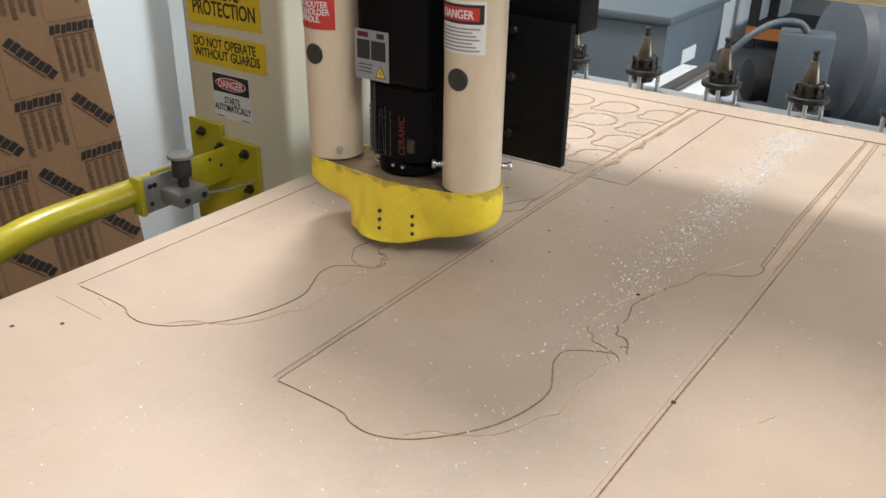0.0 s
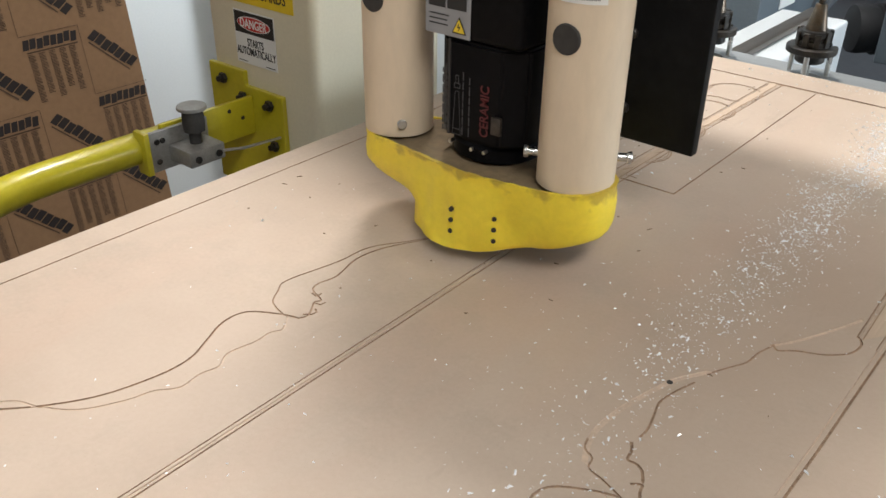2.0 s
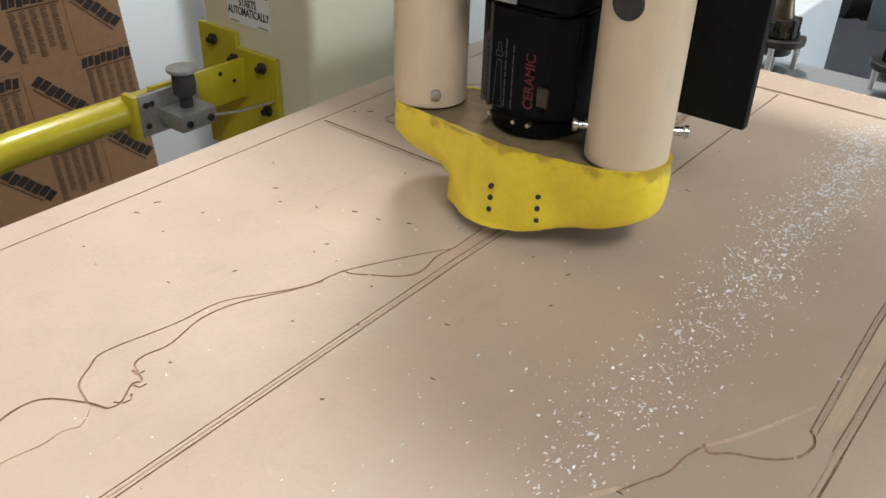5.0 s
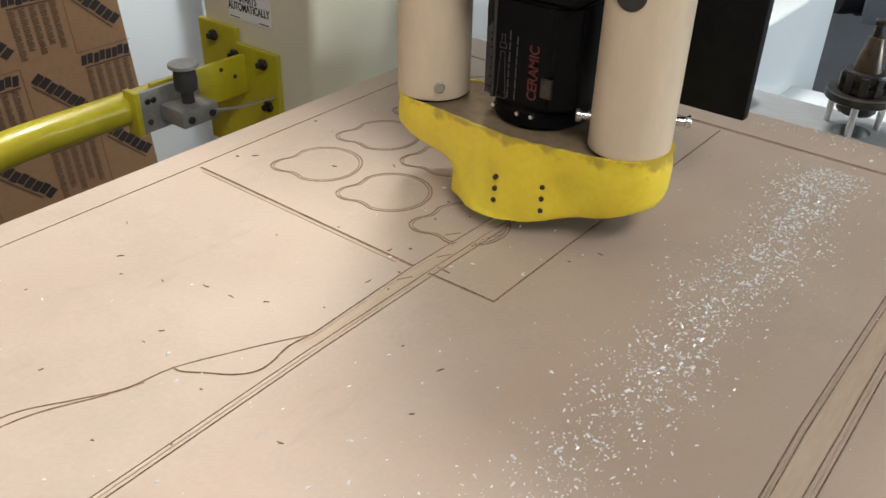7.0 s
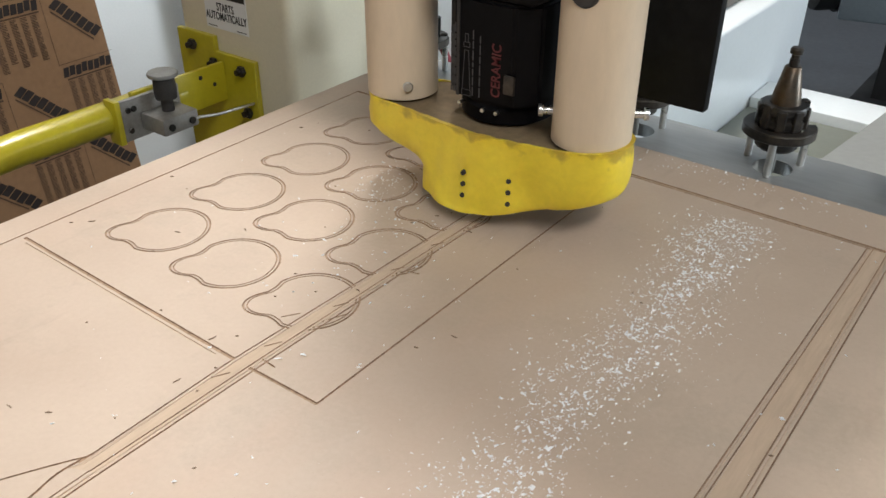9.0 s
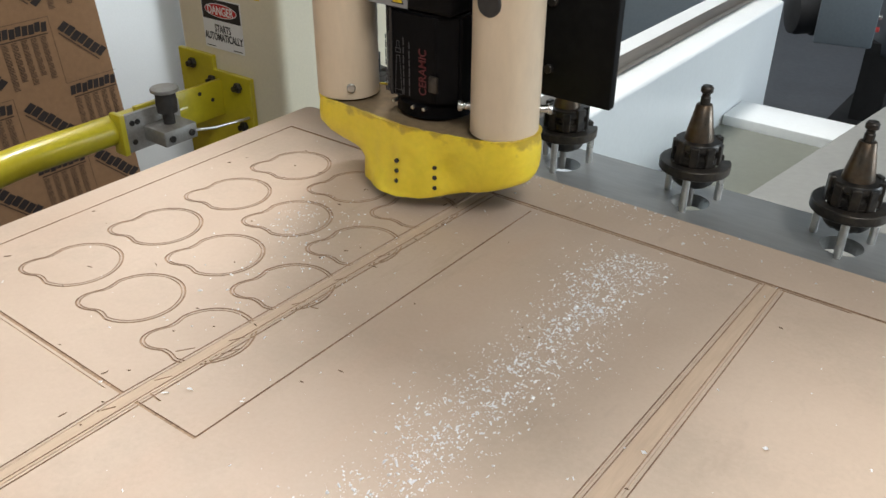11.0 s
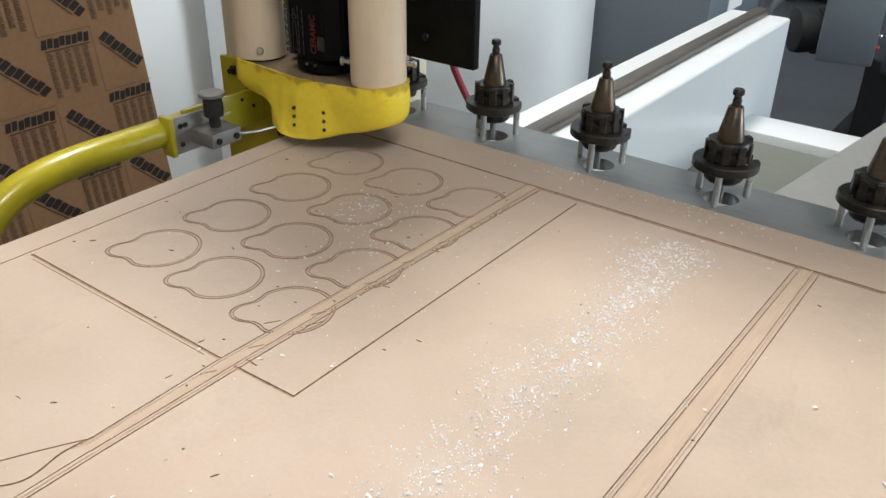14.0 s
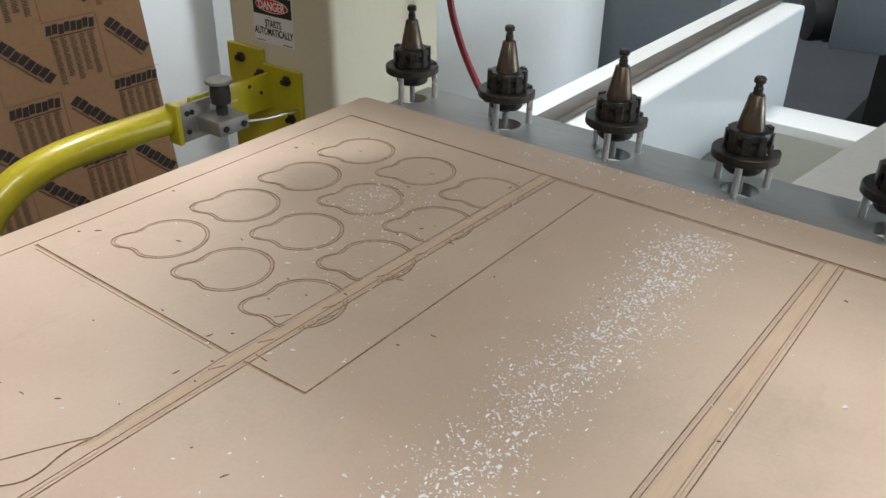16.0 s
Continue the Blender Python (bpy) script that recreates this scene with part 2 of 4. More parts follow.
# unseen walls and ceiling: grey chosen to cut bounced light and deepen the shadows
LOWBOUNCE_WALL = mat("low_bounce_wall_grey", (0.28, 0.29, 0.29), 0.75, grain=0.04, grain_size=60, stain=0.4, stain_size=2, stain_colour=(0.24, 0.25, 0.25), bump=0.1)
CEIL = mat("low_bounce_ceiling_grey", (0.30, 0.30, 0.295), 0.8, grain=0.03, grain_size=40)
DARK = mat("dark_shop_clutter", (0.012, 0.012, 0.013), 0.7, grain=0.3, grain_size=30)
ORANGE = mat("orange_paint", (0.40, 0.13, 0.03), 0.6, grain=0.1, grain_size=40)
CHIP = mat("clear_white_acrylic_chip", (0.93, 0.94, 0.96), 0.14, spec=1.0)
FLECK = mat("dark_wood_fleck", (0.19, 0.125, 0.08), 0.9)
TUBEGLOW = bpy.data.materials.new("lit_lamp_tube")
TUBEGLOW.use_nodes = True
TUBEGLOW.node_tree.nodes["Principled BSDF"].inputs["Emission Color"].default_value = (1, 0.97, 0.92, 1)
TUBEGLOW.node_tree.nodes["Principled BSDF"].inputs["Emission Strength"].default_value = 3.0


# ---------------------------------------------------------------- mesh helpers
def box(bm, x0, x1, y0, y1, z0, z1, bevel=0.0, seg=2, m=None):
    vs = [bm.verts.new((x, y, z)) for x in (x0, x1) for y in (y0, y1) for z in (z0, z1)]
    fs = [bm.faces.new([vs[i] for i in q]) for q in ((0, 1, 3, 2), (4, 6, 7, 5), (0, 4, 5, 1), (2, 3, 7, 6), (0, 2, 6, 4), (1, 5, 7, 3))]
    if bevel:
        es = list({e for f in fs for e in f.edges})
        r = bmesh.ops.bevel(bm, geom=es, offset=bevel, segments=seg, profile=0.5, affect="EDGES")
        vs = list({v for f in r["faces"] for v in f.verts})
    if m is not None:
        bmesh.ops.transform(bm, matrix=m, verts=vs)
    return vs


def lathe(bm, prof, n=32, m=None, ang=2 * math.pi):
    """A turned form: rings of (radius, height) from bottom to top about z."""
    rings = []
    for r, z in prof:
        if r < 1e-6:
            rings.append([bm.verts.new((0, 0, z))])
        else:
            rings.append([bm.verts.new((r * math.cos(ang * i / n), r * math.sin(ang * i / n), z)) for i in range(n)])
    for a, b in zip(rings, rings[1:]):
        for i in range(n):
            j = (i + 1) % n
            if len(a) == 1 and len(b) == 1:
                continue
            if len(a) == 1:
                bm.faces.new((a[0], b[j], b[i]))
            elif len(b) == 1:
                bm.faces.new((a[i], a[j], b[0]))
            else:
                bm.faces.new((a[i], a[j], b[j], b[i]))
    for ring, flip in ((rings[0], True), (rings[-1], False)):
        if len(ring) > 1:
            bm.faces.new(ring[::-1] if flip else ring)
    vs = [v for r in rings for v in r]
    if m is not None:
        bmesh.ops.transform(bm, matrix=m, verts=vs)
    return vs


def cyl(bm, r, p0, p1, n=20, chamfer=0.0):
    """A round bar from p0 to p1."""
    p0, p1 = Vector(p0), Vector(p1)
    d = p1 - p0
    L = d.length
    m = Matrix.Translation(p0) @ d.to_track_quat("Z", "Y").to_matrix().to_4x4()
    prof = [(r, 0), (r, L)] if not chamfer else [(r - chamfer, 0), (r, chamfer), (r, L - chamfer), (r - chamfer, L)]
    return lathe(bm, prof, n, m)


def sweep(bm, pts, r, n=16):
    """A round pipe along a line of points."""
    pts = [Vector(p) for p in pts]
    rings, up = [], Vector((0, 0, 1))
    for i, p in enumerate(pts):
        d = (pts[min(i + 1, len(pts) - 1)] - pts[max(i - 1, 0)]).normalized()
        a = d.cross(up)
        a = a.normalized() if a.length > 1e-3 else Vector((1, 0, 0))
        b = a.cross(d).normalized()
        rings.append([bm.verts.new(p + r * (math.cos(2 * math.pi * k / n) * a + math.sin(2 * math.pi * k / n) * b)) for k in range(n)])
    for q, w in zip(rings, rings[1:]):
        for k in range(n):
            bm.faces.new((q[k], q[(k + 1) % n], w[(k + 1) % n], w[k]))
    bm.faces.new(rings[0][::-1])
    bm.faces.new(rings[-1])


def prism(bm, outline, z0, z1, m=None):
    """An upright form on a flat outline."""
    lo = [bm.verts.new((x, y, z0)) for x, y in outline]
    hi = [bm.verts.new((x, y, z1)) for x, y in outline]
    n = len(outline)
    bm.faces.new(lo[::-1])
    bm.faces.new(hi)
    for i in range(n):
        bm.faces.new((lo[i], lo[(i + 1) % n], hi[(i + 1) % n], hi[i]))
    if m is not None:
        bmesh.ops.transform(bm, matrix=m, verts=lo + hi)


def spline(pts, step=5):
    """A smooth line through a few points."""
    out = []
    for i in range(len(pts) - 1):
        p0, p1, p2, p3 = (Vector(pts[max(0, min(k, len(pts) - 1))]) for k in (i - 1, i, i + 1, i + 2))
        for k in range(step):
            t = k / step
            out.append(0.5 * (2 * p1 + (p2 - p0) * t + (2 * p0 - 5 * p1 + 4 * p2 - p3) * t * t + (3 * p1 - p0 - 3 * p2 + p3) * t ** 3))
    out.append(Vector(pts[-1]))
    return out


def mesh_of(name, bm, material, smooth=35):
    bmesh.ops.recalc_face_normals(bm, faces=bm.faces[:])
    for f in bm.faces:
        f.smooth = smooth > 0
    if smooth:
        lim = radians(smooth)
        for e in bm.edges:
            if len(e.link_faces) == 2 and e.calc_face_angle(0) > lim:
                e.smooth = False
    me = bpy.data.meshes.new(name)
    bm.to_mesh(me)
    bm.free()
    me.materials.append(material)
    return me


def part(name, bm, material, parent=None, label="", m=None, smooth=35):
    ob = new(name, mesh_of(name, bm, material, smooth))
    if m is not None:
        ob.matrix_basis = m
    if parent is not None:
        ob.parent = parent
    return tagged(ob, label)


def thing(name, at, label, category, group="", kind=""):
    ob = new(name)
    ob.location = at
    ob.empty_display_size = 0.05
    return tagged(ob, label, category, group, kind)


def words(name, text, size, material, parent, m, squeeze=1.0, align="LEFT", label=""):
    """Flat lettering in the built-in font, as a mesh."""
    cu = bpy.data.curves.new(name, "FONT")
    cu.body, cu.size, cu.align_x, cu.extrude, cu.offset = text, size, align, 0.0002, size * 0.015
    cu.space_line = 0.82
    tmp = bpy.data.objects.new(name, cu)
    scene.collection.objects.link(tmp)
    dg = bpy.context.evaluated_depsgraph_get()
    me = bpy.data.meshes.new_from_object(tmp.evaluated_get(dg))
    bpy.data.objects.remove(tmp)
    bpy.data.curves.remove(cu)
    me.transform(Matrix.Diagonal((squeeze, 1, 1, 1)))
    me.materials.clear()
    me.materials.append(material)
    ob = new(name, me)
    ob.parent = parent
    ob.matrix_basis = m
    return tagged(ob, label)


TOP = 0.9  # the board's upper face

# ---------------------------------------------------------------- room
def slab(name, x0, x1, y0, y1, z0, z1, material, label):
    bm = bmesh.new()
    box(bm, x0, x1, y0, y1, z0, z1)
    return tagged(part(name, bm, material, smooth=0), label, name.split("_")[0], kind="structure")


slab("floor", -1.25, 5.2, -5.2, 7.2, -0.2, 0.0, FLOOR, "worn dark grey concrete workshop floor")
slab("wall_west", -1.25, -1.05, -5.0, 7.0, 0.0, 4.0, WALL, "plain white painted workshop wall")
bm = bmesh.new()
for _y0, _y1, _z0, _z1 in ((-5.0, 1.8, 0.0, 4.0), (4.2, 7.0, 0.0, 4.0), (1.8, 4.2, 0.0, 0.75), (1.8, 4.2, 2.55, 4.0)):
    box(bm, 5.0, 5.2, _y0, _y1, _z0, _z1)
tagged(part("wall_east", bm, LOWBOUNCE_WALL, smooth=0), "plain unseen workshop wall, greyed to cut bounced light, with an added window opening", "wall", kind="structure")


# out-of-view window, added to go with the cool side light
def added_east_window():
    w = thing("window_1", (5.1, 3.0, 0.75), "unseen white framed window added for the cool side light", "window", kind="structure")
    for x0, x1, y0, y1, z0, z1, name in ((0.03, 0.08, -1.198, 1.198, 0.002, 0.05, "window_sill"), (0.03, 0.08, -1.198, 1.198, 1.748, 1.798, "window_frame"),
                                         (0.03, 0.08, -1.198, -1.15, 0.052, 1.746, "window_frame"), (0.03, 0.08, 1.15, 1.198, 0.052, 1.746, "window_frame")):
        bm = bmesh.new()
        box(bm, x0, x1, y0, y1, z0, z1, 0.004, 1)
        part(name, bm, WHITE, w)


added_east_window()
# these out-of-view walls are greyed so that less light bounces back
slab("wall_north", -1.25, 5.2, 7.0, 7.2, 0.0, 4.0, LOWBOUNCE_WALL, "plain unseen workshop wall, greyed to cut bounced light")
slab("wall_south", -1.25, 5.2, -5.2, -5.0, 0.0, 4.0, LOWBOUNCE_WALL, "plain unseen workshop wall, greyed to cut bounced light")
slab("ceiling", -1.25, 5.2, -5.2, 7.2, 4.0, 4.2, CEIL, "plain unseen workshop ceiling, greyed to cut bounced light")


# ---------------------------------------------------------------- router frame: column, beam, base
def gantry():
    g = thing("router_gantry", (-0.27, 0.115, 0.0), "cream enamelled gantry frame of a large routing machine", "machine frame")
    o = Vector((-0.27, 0.115, 0.0))

    def sub(name, b, material, parent=g, label="", smooth=35):
        bmesh.ops.translate(b, verts=b.verts[:], vec=-o)
        return part(name, b, material, parent, label, smooth=smooth)

    bm = bmesh.new()
    box(bm, -0.387, -0.150, -0.02, 0.25, 0.0, 1.62, 0.014, 4)
    sub("column", bm, CREAM)
    bm = bmesh.new()
    box(bm, -0.149, 1.75, 0.0, 0.23, 1.19, 1.60, 0.012, 3)
    sub("crossbeam", bm, CREAM)
    for zz in (1.25, 1.52):
        bm = bmesh.new()
        box(bm, -0.12, 1.70, -0.022, 0.0, zz - 0.012, zz + 0.012, 0.002)
        sub("guide_rail", bm, STEEL)
    return g


gantry()


def floor_base():
    b = thing("machine_base", (0.3, 0.0, 0.0), "white enamelled machine base with a dark linear rail", "machine base")
    o = Vector((0.3, 0.0, 0.0))

    def sub(name, bm, material, label="", smooth=35):
        bmesh.ops.translate(bm, verts=bm.verts[:], vec=-o)
        return part(name, bm, material, b, label, smooth=smooth)

    bm = bmesh.new()
    box(bm, 0.012, 0.172, -2.2, 1.35, 0.0, 0.78, 0.008, 3)
    sub("side_beam", bm, WHITE)
    bm = bmesh.new()
    box(bm, 0.080, 0.116, -2.2, 1.345, 0.7805, 0.796, 0.004, 2)
    sub("linear_rail", bm, RAIL, "oily dark steel linear rail")
    bm = bmesh.new()
    box(bm, 0.173, 0.43, -2.2, 1.025, 0.38, 0.558, 0.004)
    sub("drip_pan", bm, PAN, "stained grey-green sheet metal pan")
    bm = bmesh.new()
    box(bm, 0.173, 0.47, 1.03, 1.155, 0.0, 0.578, 0.004)
    sub("cross_member", bm, WHITE)
    bm = bmesh.new()
    vs = [bm.verts.new(p) for p in ((0.393, -0.10, 0.734), (0.458, 1.45, 0.562), (1.25, 1.45, 0.64), (1.25, -0.10, 0.80),
                                    (0.41, -0.10, 0.40), (0.47, 1.45, 0.40), (1.25, 1.45, 0.40), (1.25, -0.10, 0.40))]
    for q in ((0, 1, 2, 3), (4, 7, 6, 5), (0, 4, 5, 1), (1, 5, 6, 2), (2, 6, 7, 3), (3, 7, 4, 0)):
        bm.faces.new([vs[i] for i in q])
    bmesh.ops.bevel(bm, geom=bm.edges[:], offset=0.008, segments=2, affect="EDGES")
    sub("way_cover", bm, COVER, "pale grey sloping sheet metal cover")


floor_base()


# ---------------------------------------------------------------- safety signs on the column
def face_y(x, z, y):
    """A pose on an upright face that looks towards -y: its x to the right, its y up."""
    return Matrix.Translation((x, y, z)) @ Matrix.Rotation(radians(90), 4, "X")


def plate_sign(name, x0, x1, z0, z1, y, material, label):
    bm = bmesh.new()
    box(bm, 0, x1 - x0, 0, z1 - z0, 0, 0.0006)
    ob = part(name, bm, material, None, smooth=0, m=face_y(x0, z0, y))
    return tagged(ob, label, "safety sign")


def sign_patch(parent, name, x0, x1, y0, y1, z, material, label=""):
    bm = bmesh.new()
    box(bm, x0, x1, y0, y1, z, z + 0.0003)
    return part(name, bm, material, parent, label, smooth=0)


def flat(x, y, z):
    return Matrix.Translation((x, y, z))


YF = -0.0202
s = plate_sign("warning_sign", -0.365, -0.193, 1.052, 1.150, YF, SIGNYEL, "yellow eye protection sign with black capitals on the column")
words("lettering", "WEAR EYE\nPROTECTION", 0.0335, SIGNBLACK, s, flat(0.012, 0.043, 0.0008), 0.72)
s = plate_sign("warning_sign", -0.367, -0.187, 0.985, 1.036, YF, SIGNYEL, "yellow sign with black capitals about machine guards")
words("lettering", "DO NOT OPERATE\nWITHOUT GUARDS", 0.0225, SIGNBLACK, s, flat(0.008, 0.029, 0.0008), 0.78)
s = plate_sign("warning_sign", -0.322, -0.231, 0.895, 0.974, YF, SIGNWHITE, "white and black danger sign on the cream column")
sign_patch(s, "header", 0.002, 0.089, 0.046, 0.077, 0.0007, SIGNBLACK)
bm = bmesh.new()
lathe(bm, [(0.5, 0), (0.5, 0.0003)], 32, Matrix.Translation((0.0455, 0.0615, 0.0011)) @ Matrix.Diagonal((0.074, 0.0215, 1, 1)))
ring = part("oval", bm, SIGNWHITE, s, smooth=0)
bm = bmesh.new()
lathe(bm, [(0.5, 0), (0.5, 0.0003)], 32, Matrix.Translation((0.0455, 0.0615, 0.0015)) @ Matrix.Diagonal((0.071, 0.0190, 1, 1)))
part("oval", bm, SIGNRED, s, smooth=0)
words("lettering", "DANGER", 0.0185, SIGNWHITE, s, flat(0.0455, 0.0552, 0.0021), 0.8, "CENTER")
words("lettering", "STARTS\nAUTOMATICALLY", 0.0165, SIGNBLACK, s, flat(0.0455, 0.0275, 0.0009), 0.66, "CENTER")
for bx in (0.004, 0.066):
    sign_patch(s, "small_print", bx, bx + 0.02, 0.003, 0.0042, 0.0007, SIGNBLACK)


# ---------------------------------------------------------------- yellow guard rail with its bracket and rubber stop
def guard_rail():
    o = Vector((-0.30, -0.022, 0.70))
    g = thing("guard_rail", o, "bent yellow steel guard rail bolted to the column", "guard rail")

    def sub(name, bm, material, parent=g, label="", smooth=35):
        bmesh.ops.translate(bm, verts=bm.verts[:], vec=-o)
        return part(name, bm, material, parent, label, smooth=smooth)

    bm = bmesh.new()
    out = [(-0.386, 0.690), (-0.386, 0.884), (-0.302, 0.884), (-0.302, 0.862), (-0.217, 0.862), (-0.217, 0.760), (-0.245, 0.700), (-0.30, 0.690)]
    prism(bm, out, 0.0, 0.009, Matrix.Translation((0, -0.0205, 0)) @ Matrix.Rotation(radians(90), 4, "X"))
    bmesh.ops.bevel(bm, geom=bm.edges[:], offset=0.0012, segments=1, affect="EDGES")
    bracket = sub("bracket_plate", bm, YELLOW)
    for x, z in ((-0.349, 0.865), (-0.304, 0.845), (-0.243, 0.845), (-0.238, 0.782)):
        bm = bmesh.new()
        cyl(bm, 0.0085, (x, -0.030, z), (x, -0.037, z), 6, 0.001)
        cyl(bm, 0.0045, (x, -0.037, z), (x, -0.043, z), 12)
        ob = part("bolt", bm, OXIDE, bracket)
        ob.matrix_basis = Matrix.Translation(-o)
    bm = bmesh.new()
    box(bm, -0.292, -0.284, -0.190, -0.030, 0.792, 0.850, 0.001)
    sub("channel_arm", bm, YELLOW)
    bm = bmesh.new()
    box(bm, -0.284, -0.276, -0.215, -0.120, 0.788, 0.846, 0.0015)
    sub("clamp_plate", bm, DULLSTEEL, label="bare steel clamp plate")
    for y, z in ((-0.205, 0.832), (-0.196, 0.832), (-0.205, 0.803)):
        bm = bmesh.new()
        cyl(bm, 0.0042, (-0.2762, y, z), (-0.2735, y, z), 10, 0.0006)
        sub("clamp_screw", bm, OXIDE)
    for y, z in ((-0.075, 0.838), (-0.052, 0.822)):
        bm = bmesh.new()
        cyl(bm, 0.0032, (-0.2842, y, z), (-0.2832, y, z), 10)
        sub("spare_hole", bm, RUBBER)
    bm = bmesh.new()
    box(bm, -0.300, -0.2745, -0.224, -0.2155, 0.786, 0.848, 0.001)
    sub("end_plate", bm, YELLOW)
    # the pipe: level first, then bent down and away
    pts = [(-0.305, -0.10, 0.819), (-0.305, -0.25, 0.819), (-0.305, -0.36, 0.819), (-0.305, -0.42, 0.813), (-0.306, -0.465, 0.799), (-0.308, -0.505, 0.768), (-0.310, -0.530, 0.72),
           (-0.312, -0.540, 0.65), (-0.313, -0.540, 0.45), (-0.313, -0.540, 0.0)]
    bm = bmesh.new()
    sweep(bm, spline(pts, 6), 0.0220, 24)
    sub("pipe", bm, YELLOW)

    st = bmesh.new()
    box(st, -0.276, -0.225, -0.188, -0.130, 0.800, 0.824, 0.003)
    block = sub("stop_block", st, DULLSTEEL, label="machined aluminium block with cap screws")
    for y in (-0.176, -0.142):
        bm = bmesh.new()
        cyl(bm, 0.005, (-0.2249, y, 0.811), (-0.2215, y, 0.811), 12, 0.0006)
        sc = part("cap_screw", bm, OXIDE, block)
        sc.matrix_basis = Matrix.Translation(-o)
    bm = bmesh.new()
    c = Vector((-0.252, -0.158, 0.824))
    lathe(bm, [(0.0085, 0), (0.0085, 0.016), (0.0145, 0.018), (0.0155, 0.03), (0.0145, 0.047), (0.014, 0.049)], 24, Matrix.Translation(c))
    bumper = sub("rubber_bumper", bm, RUBBER, label="black rubber bumper")
    bm = bmesh.new()
    lathe(bm, [(0.0195, 0), (0.0205, 0.001), (0.0205, 0.0045), (0.0195, 0.0055)], 28, Matrix.Translation(c + Vector((0, 0, 0.049))))
    cap = part("steel_disc", bm, DULLSTEEL, bumper)
    cap.matrix_basis = Matrix.Translation(-o)
    bm = bmesh.new()
    sweep(bm, [(-0.225, -0.135, 0.812), (-0.222, -0.10, 0.806), (-0.224, -0.032, 0.800)], 0.0022, 8)
    sub("tie_rod", bm, STEEL)


guard_rail()


# ---------------------------------------------------------------- the moving table
def groove_lines():
    """The cuts in the board: (line, width, dusty)."""
    L = []
    w = 0.0016
    x0 = 0.0415
    L += [([(x0, -1.242), (x0, -0.186)], w, 0), ([(x0, -0.186), (1.23, -0.186)], 0.0032, 0), ([(0.33, -0.1892), (0.70, -0.1890)], 0.0016, 0)]
    # the rectangle
    L += [([(0.047, -0.614), (0.314, -0.614)], 0.0030, 0), ([(0.055, -0.6185), (0.30, -0.6185)], 0.0014, 1), ([(0.322, -0.614), (0.392, -0.612)], 0.0026, 0),
          ([(0.392, -0.612), (0.3945, -0.196)], 0.0016, 0)]
    # round cuts with a pointed lug
    for i in range(3):
        for j in range(4):
            cx, cy = 0.1305 + 0.0880 * i, -0.531 + 0.0895 * j
            for k, (rr, ww, du) in enumerate(((0.0371, 0.0016, 0), (0.0342, 0.0011, 0))):
                ring = []
                n = 84
                for q in range(n + 1):
                    a = radians(225) + 2 * math.pi * q / n
                    off = abs((q if q <= n / 2 else n - q) * 360 / n)
                    r = rr
                    if off < 24:
                        r += 0.0140 * (0.5 + 0.5 * math.cos(math.pi * off / 24)) ** 0.45
                    elif off < 52:
                        r -= 0.0022 * math.sin(math.pi * (off - 24) / 28)
                    ring.append((cx + r * math.cos(a), cy + r * math.sin(a)))
                L.append((ring, ww, du))
    # two scrolled chair-leg outlines, side by side
    knee = [(0.047, -1.242), (0.118, -1.242), (0.136, -1.249), (0.160, -1.251), (0.188, -1.239), (0.215, -1.212), (0.237, -1.178), (0.248, -1.140), (0.249, -1.112), (0.240, -1.090),
            (0.229, -1.066), (0.231, -1.044), (0.254, -1.028), (0.270, -1.022)]
    scallop = [(0.183, -1.237), (0.198, -1.219), (0.215, -1.212), (0.240, -1.195), (0.256, -1.167), (0.261, -1.150), (0.272, -1.135), (0.270, -1.117), (0.273, -1.102), (0.265, -1.088),
               (0.269, -1.064), (0.268, -1.050), (0.272, -1.040), (0.262, -1.027)]
    hock = [(0.258, -1.027), (0.237, -1.021), (0.226, -1.006), (0.219, -0.990), (0.229, -0.940), (0.232, -0.903), (0.250, -0.872), (0.266, -0.843), (0.272, -0.812), (0.291, -0.773),
            (0.305, -0.747), (0.3165, -0.728)]
    toe = [(0.270, -1.022), (0.272, -1.013), (0.262, -0.998), (0.264, -0.992), (0.247, -0.986), (0.243, -0.975), (0.246, -0.957), (0.238, -0.925), (0.243, -0.894), (0.262, -0.855), (0.270, -0.833)]
    foot = [(0.271, -0.812), (0.279, -0.811), (0.292, -0.802), (0.308, -0.791), (0.317, -0.779), (0.318, -0.766), (0.314, -0.747), (0.3165, -0.725)]
    for dx in (0.0, 0.2935):
        for line, ww, du in ((knee, 0.0019, 0), (scallop, 0.0020, 1)) if dx else ((knee, 0.0019, 0), (scallop, 0.0019, 1), (hock, 0.0014, 0), (toe, 0.0016, 0), (toe[5:], 0.0012, 1), (foot, 0.0018, 0)):
            pts = [(p.x, p.y) for p in spline([(a + dx, b, 0) for a, b in line], 4)]
            L.append((pts, ww, du))
    # claws of the feet
    for dx in (0.0,):
        for claw in ([(0.268, -1.016), (0.2735, -1.012), (0.2745, -1.007), (0.270, -1.004)], [(0.262, -0.999), (0.2685, -0.997), (0.2690, -0.992)], [(0.250, -0.990), (0.2560, -0.991), (0.2570, -0.985)]):
            L.append(([(x + dx, y) for x, y in claw], 0.0016, 0))
    # the second foot is cut deeper, in separate strokes
    ankle = [(0.530, -1.010), (0.523, -0.994), (0.520, -0.976), (0.522, -0.950), (0.528, -0.922), (0.536, -0.895), (0.550, -0.871)]
    shin = [(0.551, -0.872), (0.560, -0.854), (0.567, -0.840), (0.569, -0.823), (0.574, -0.806)]
    heel = [(0.573, -0.807), (0.586, -0.788), (0.606, -0.747), (0.616, -0.723)]
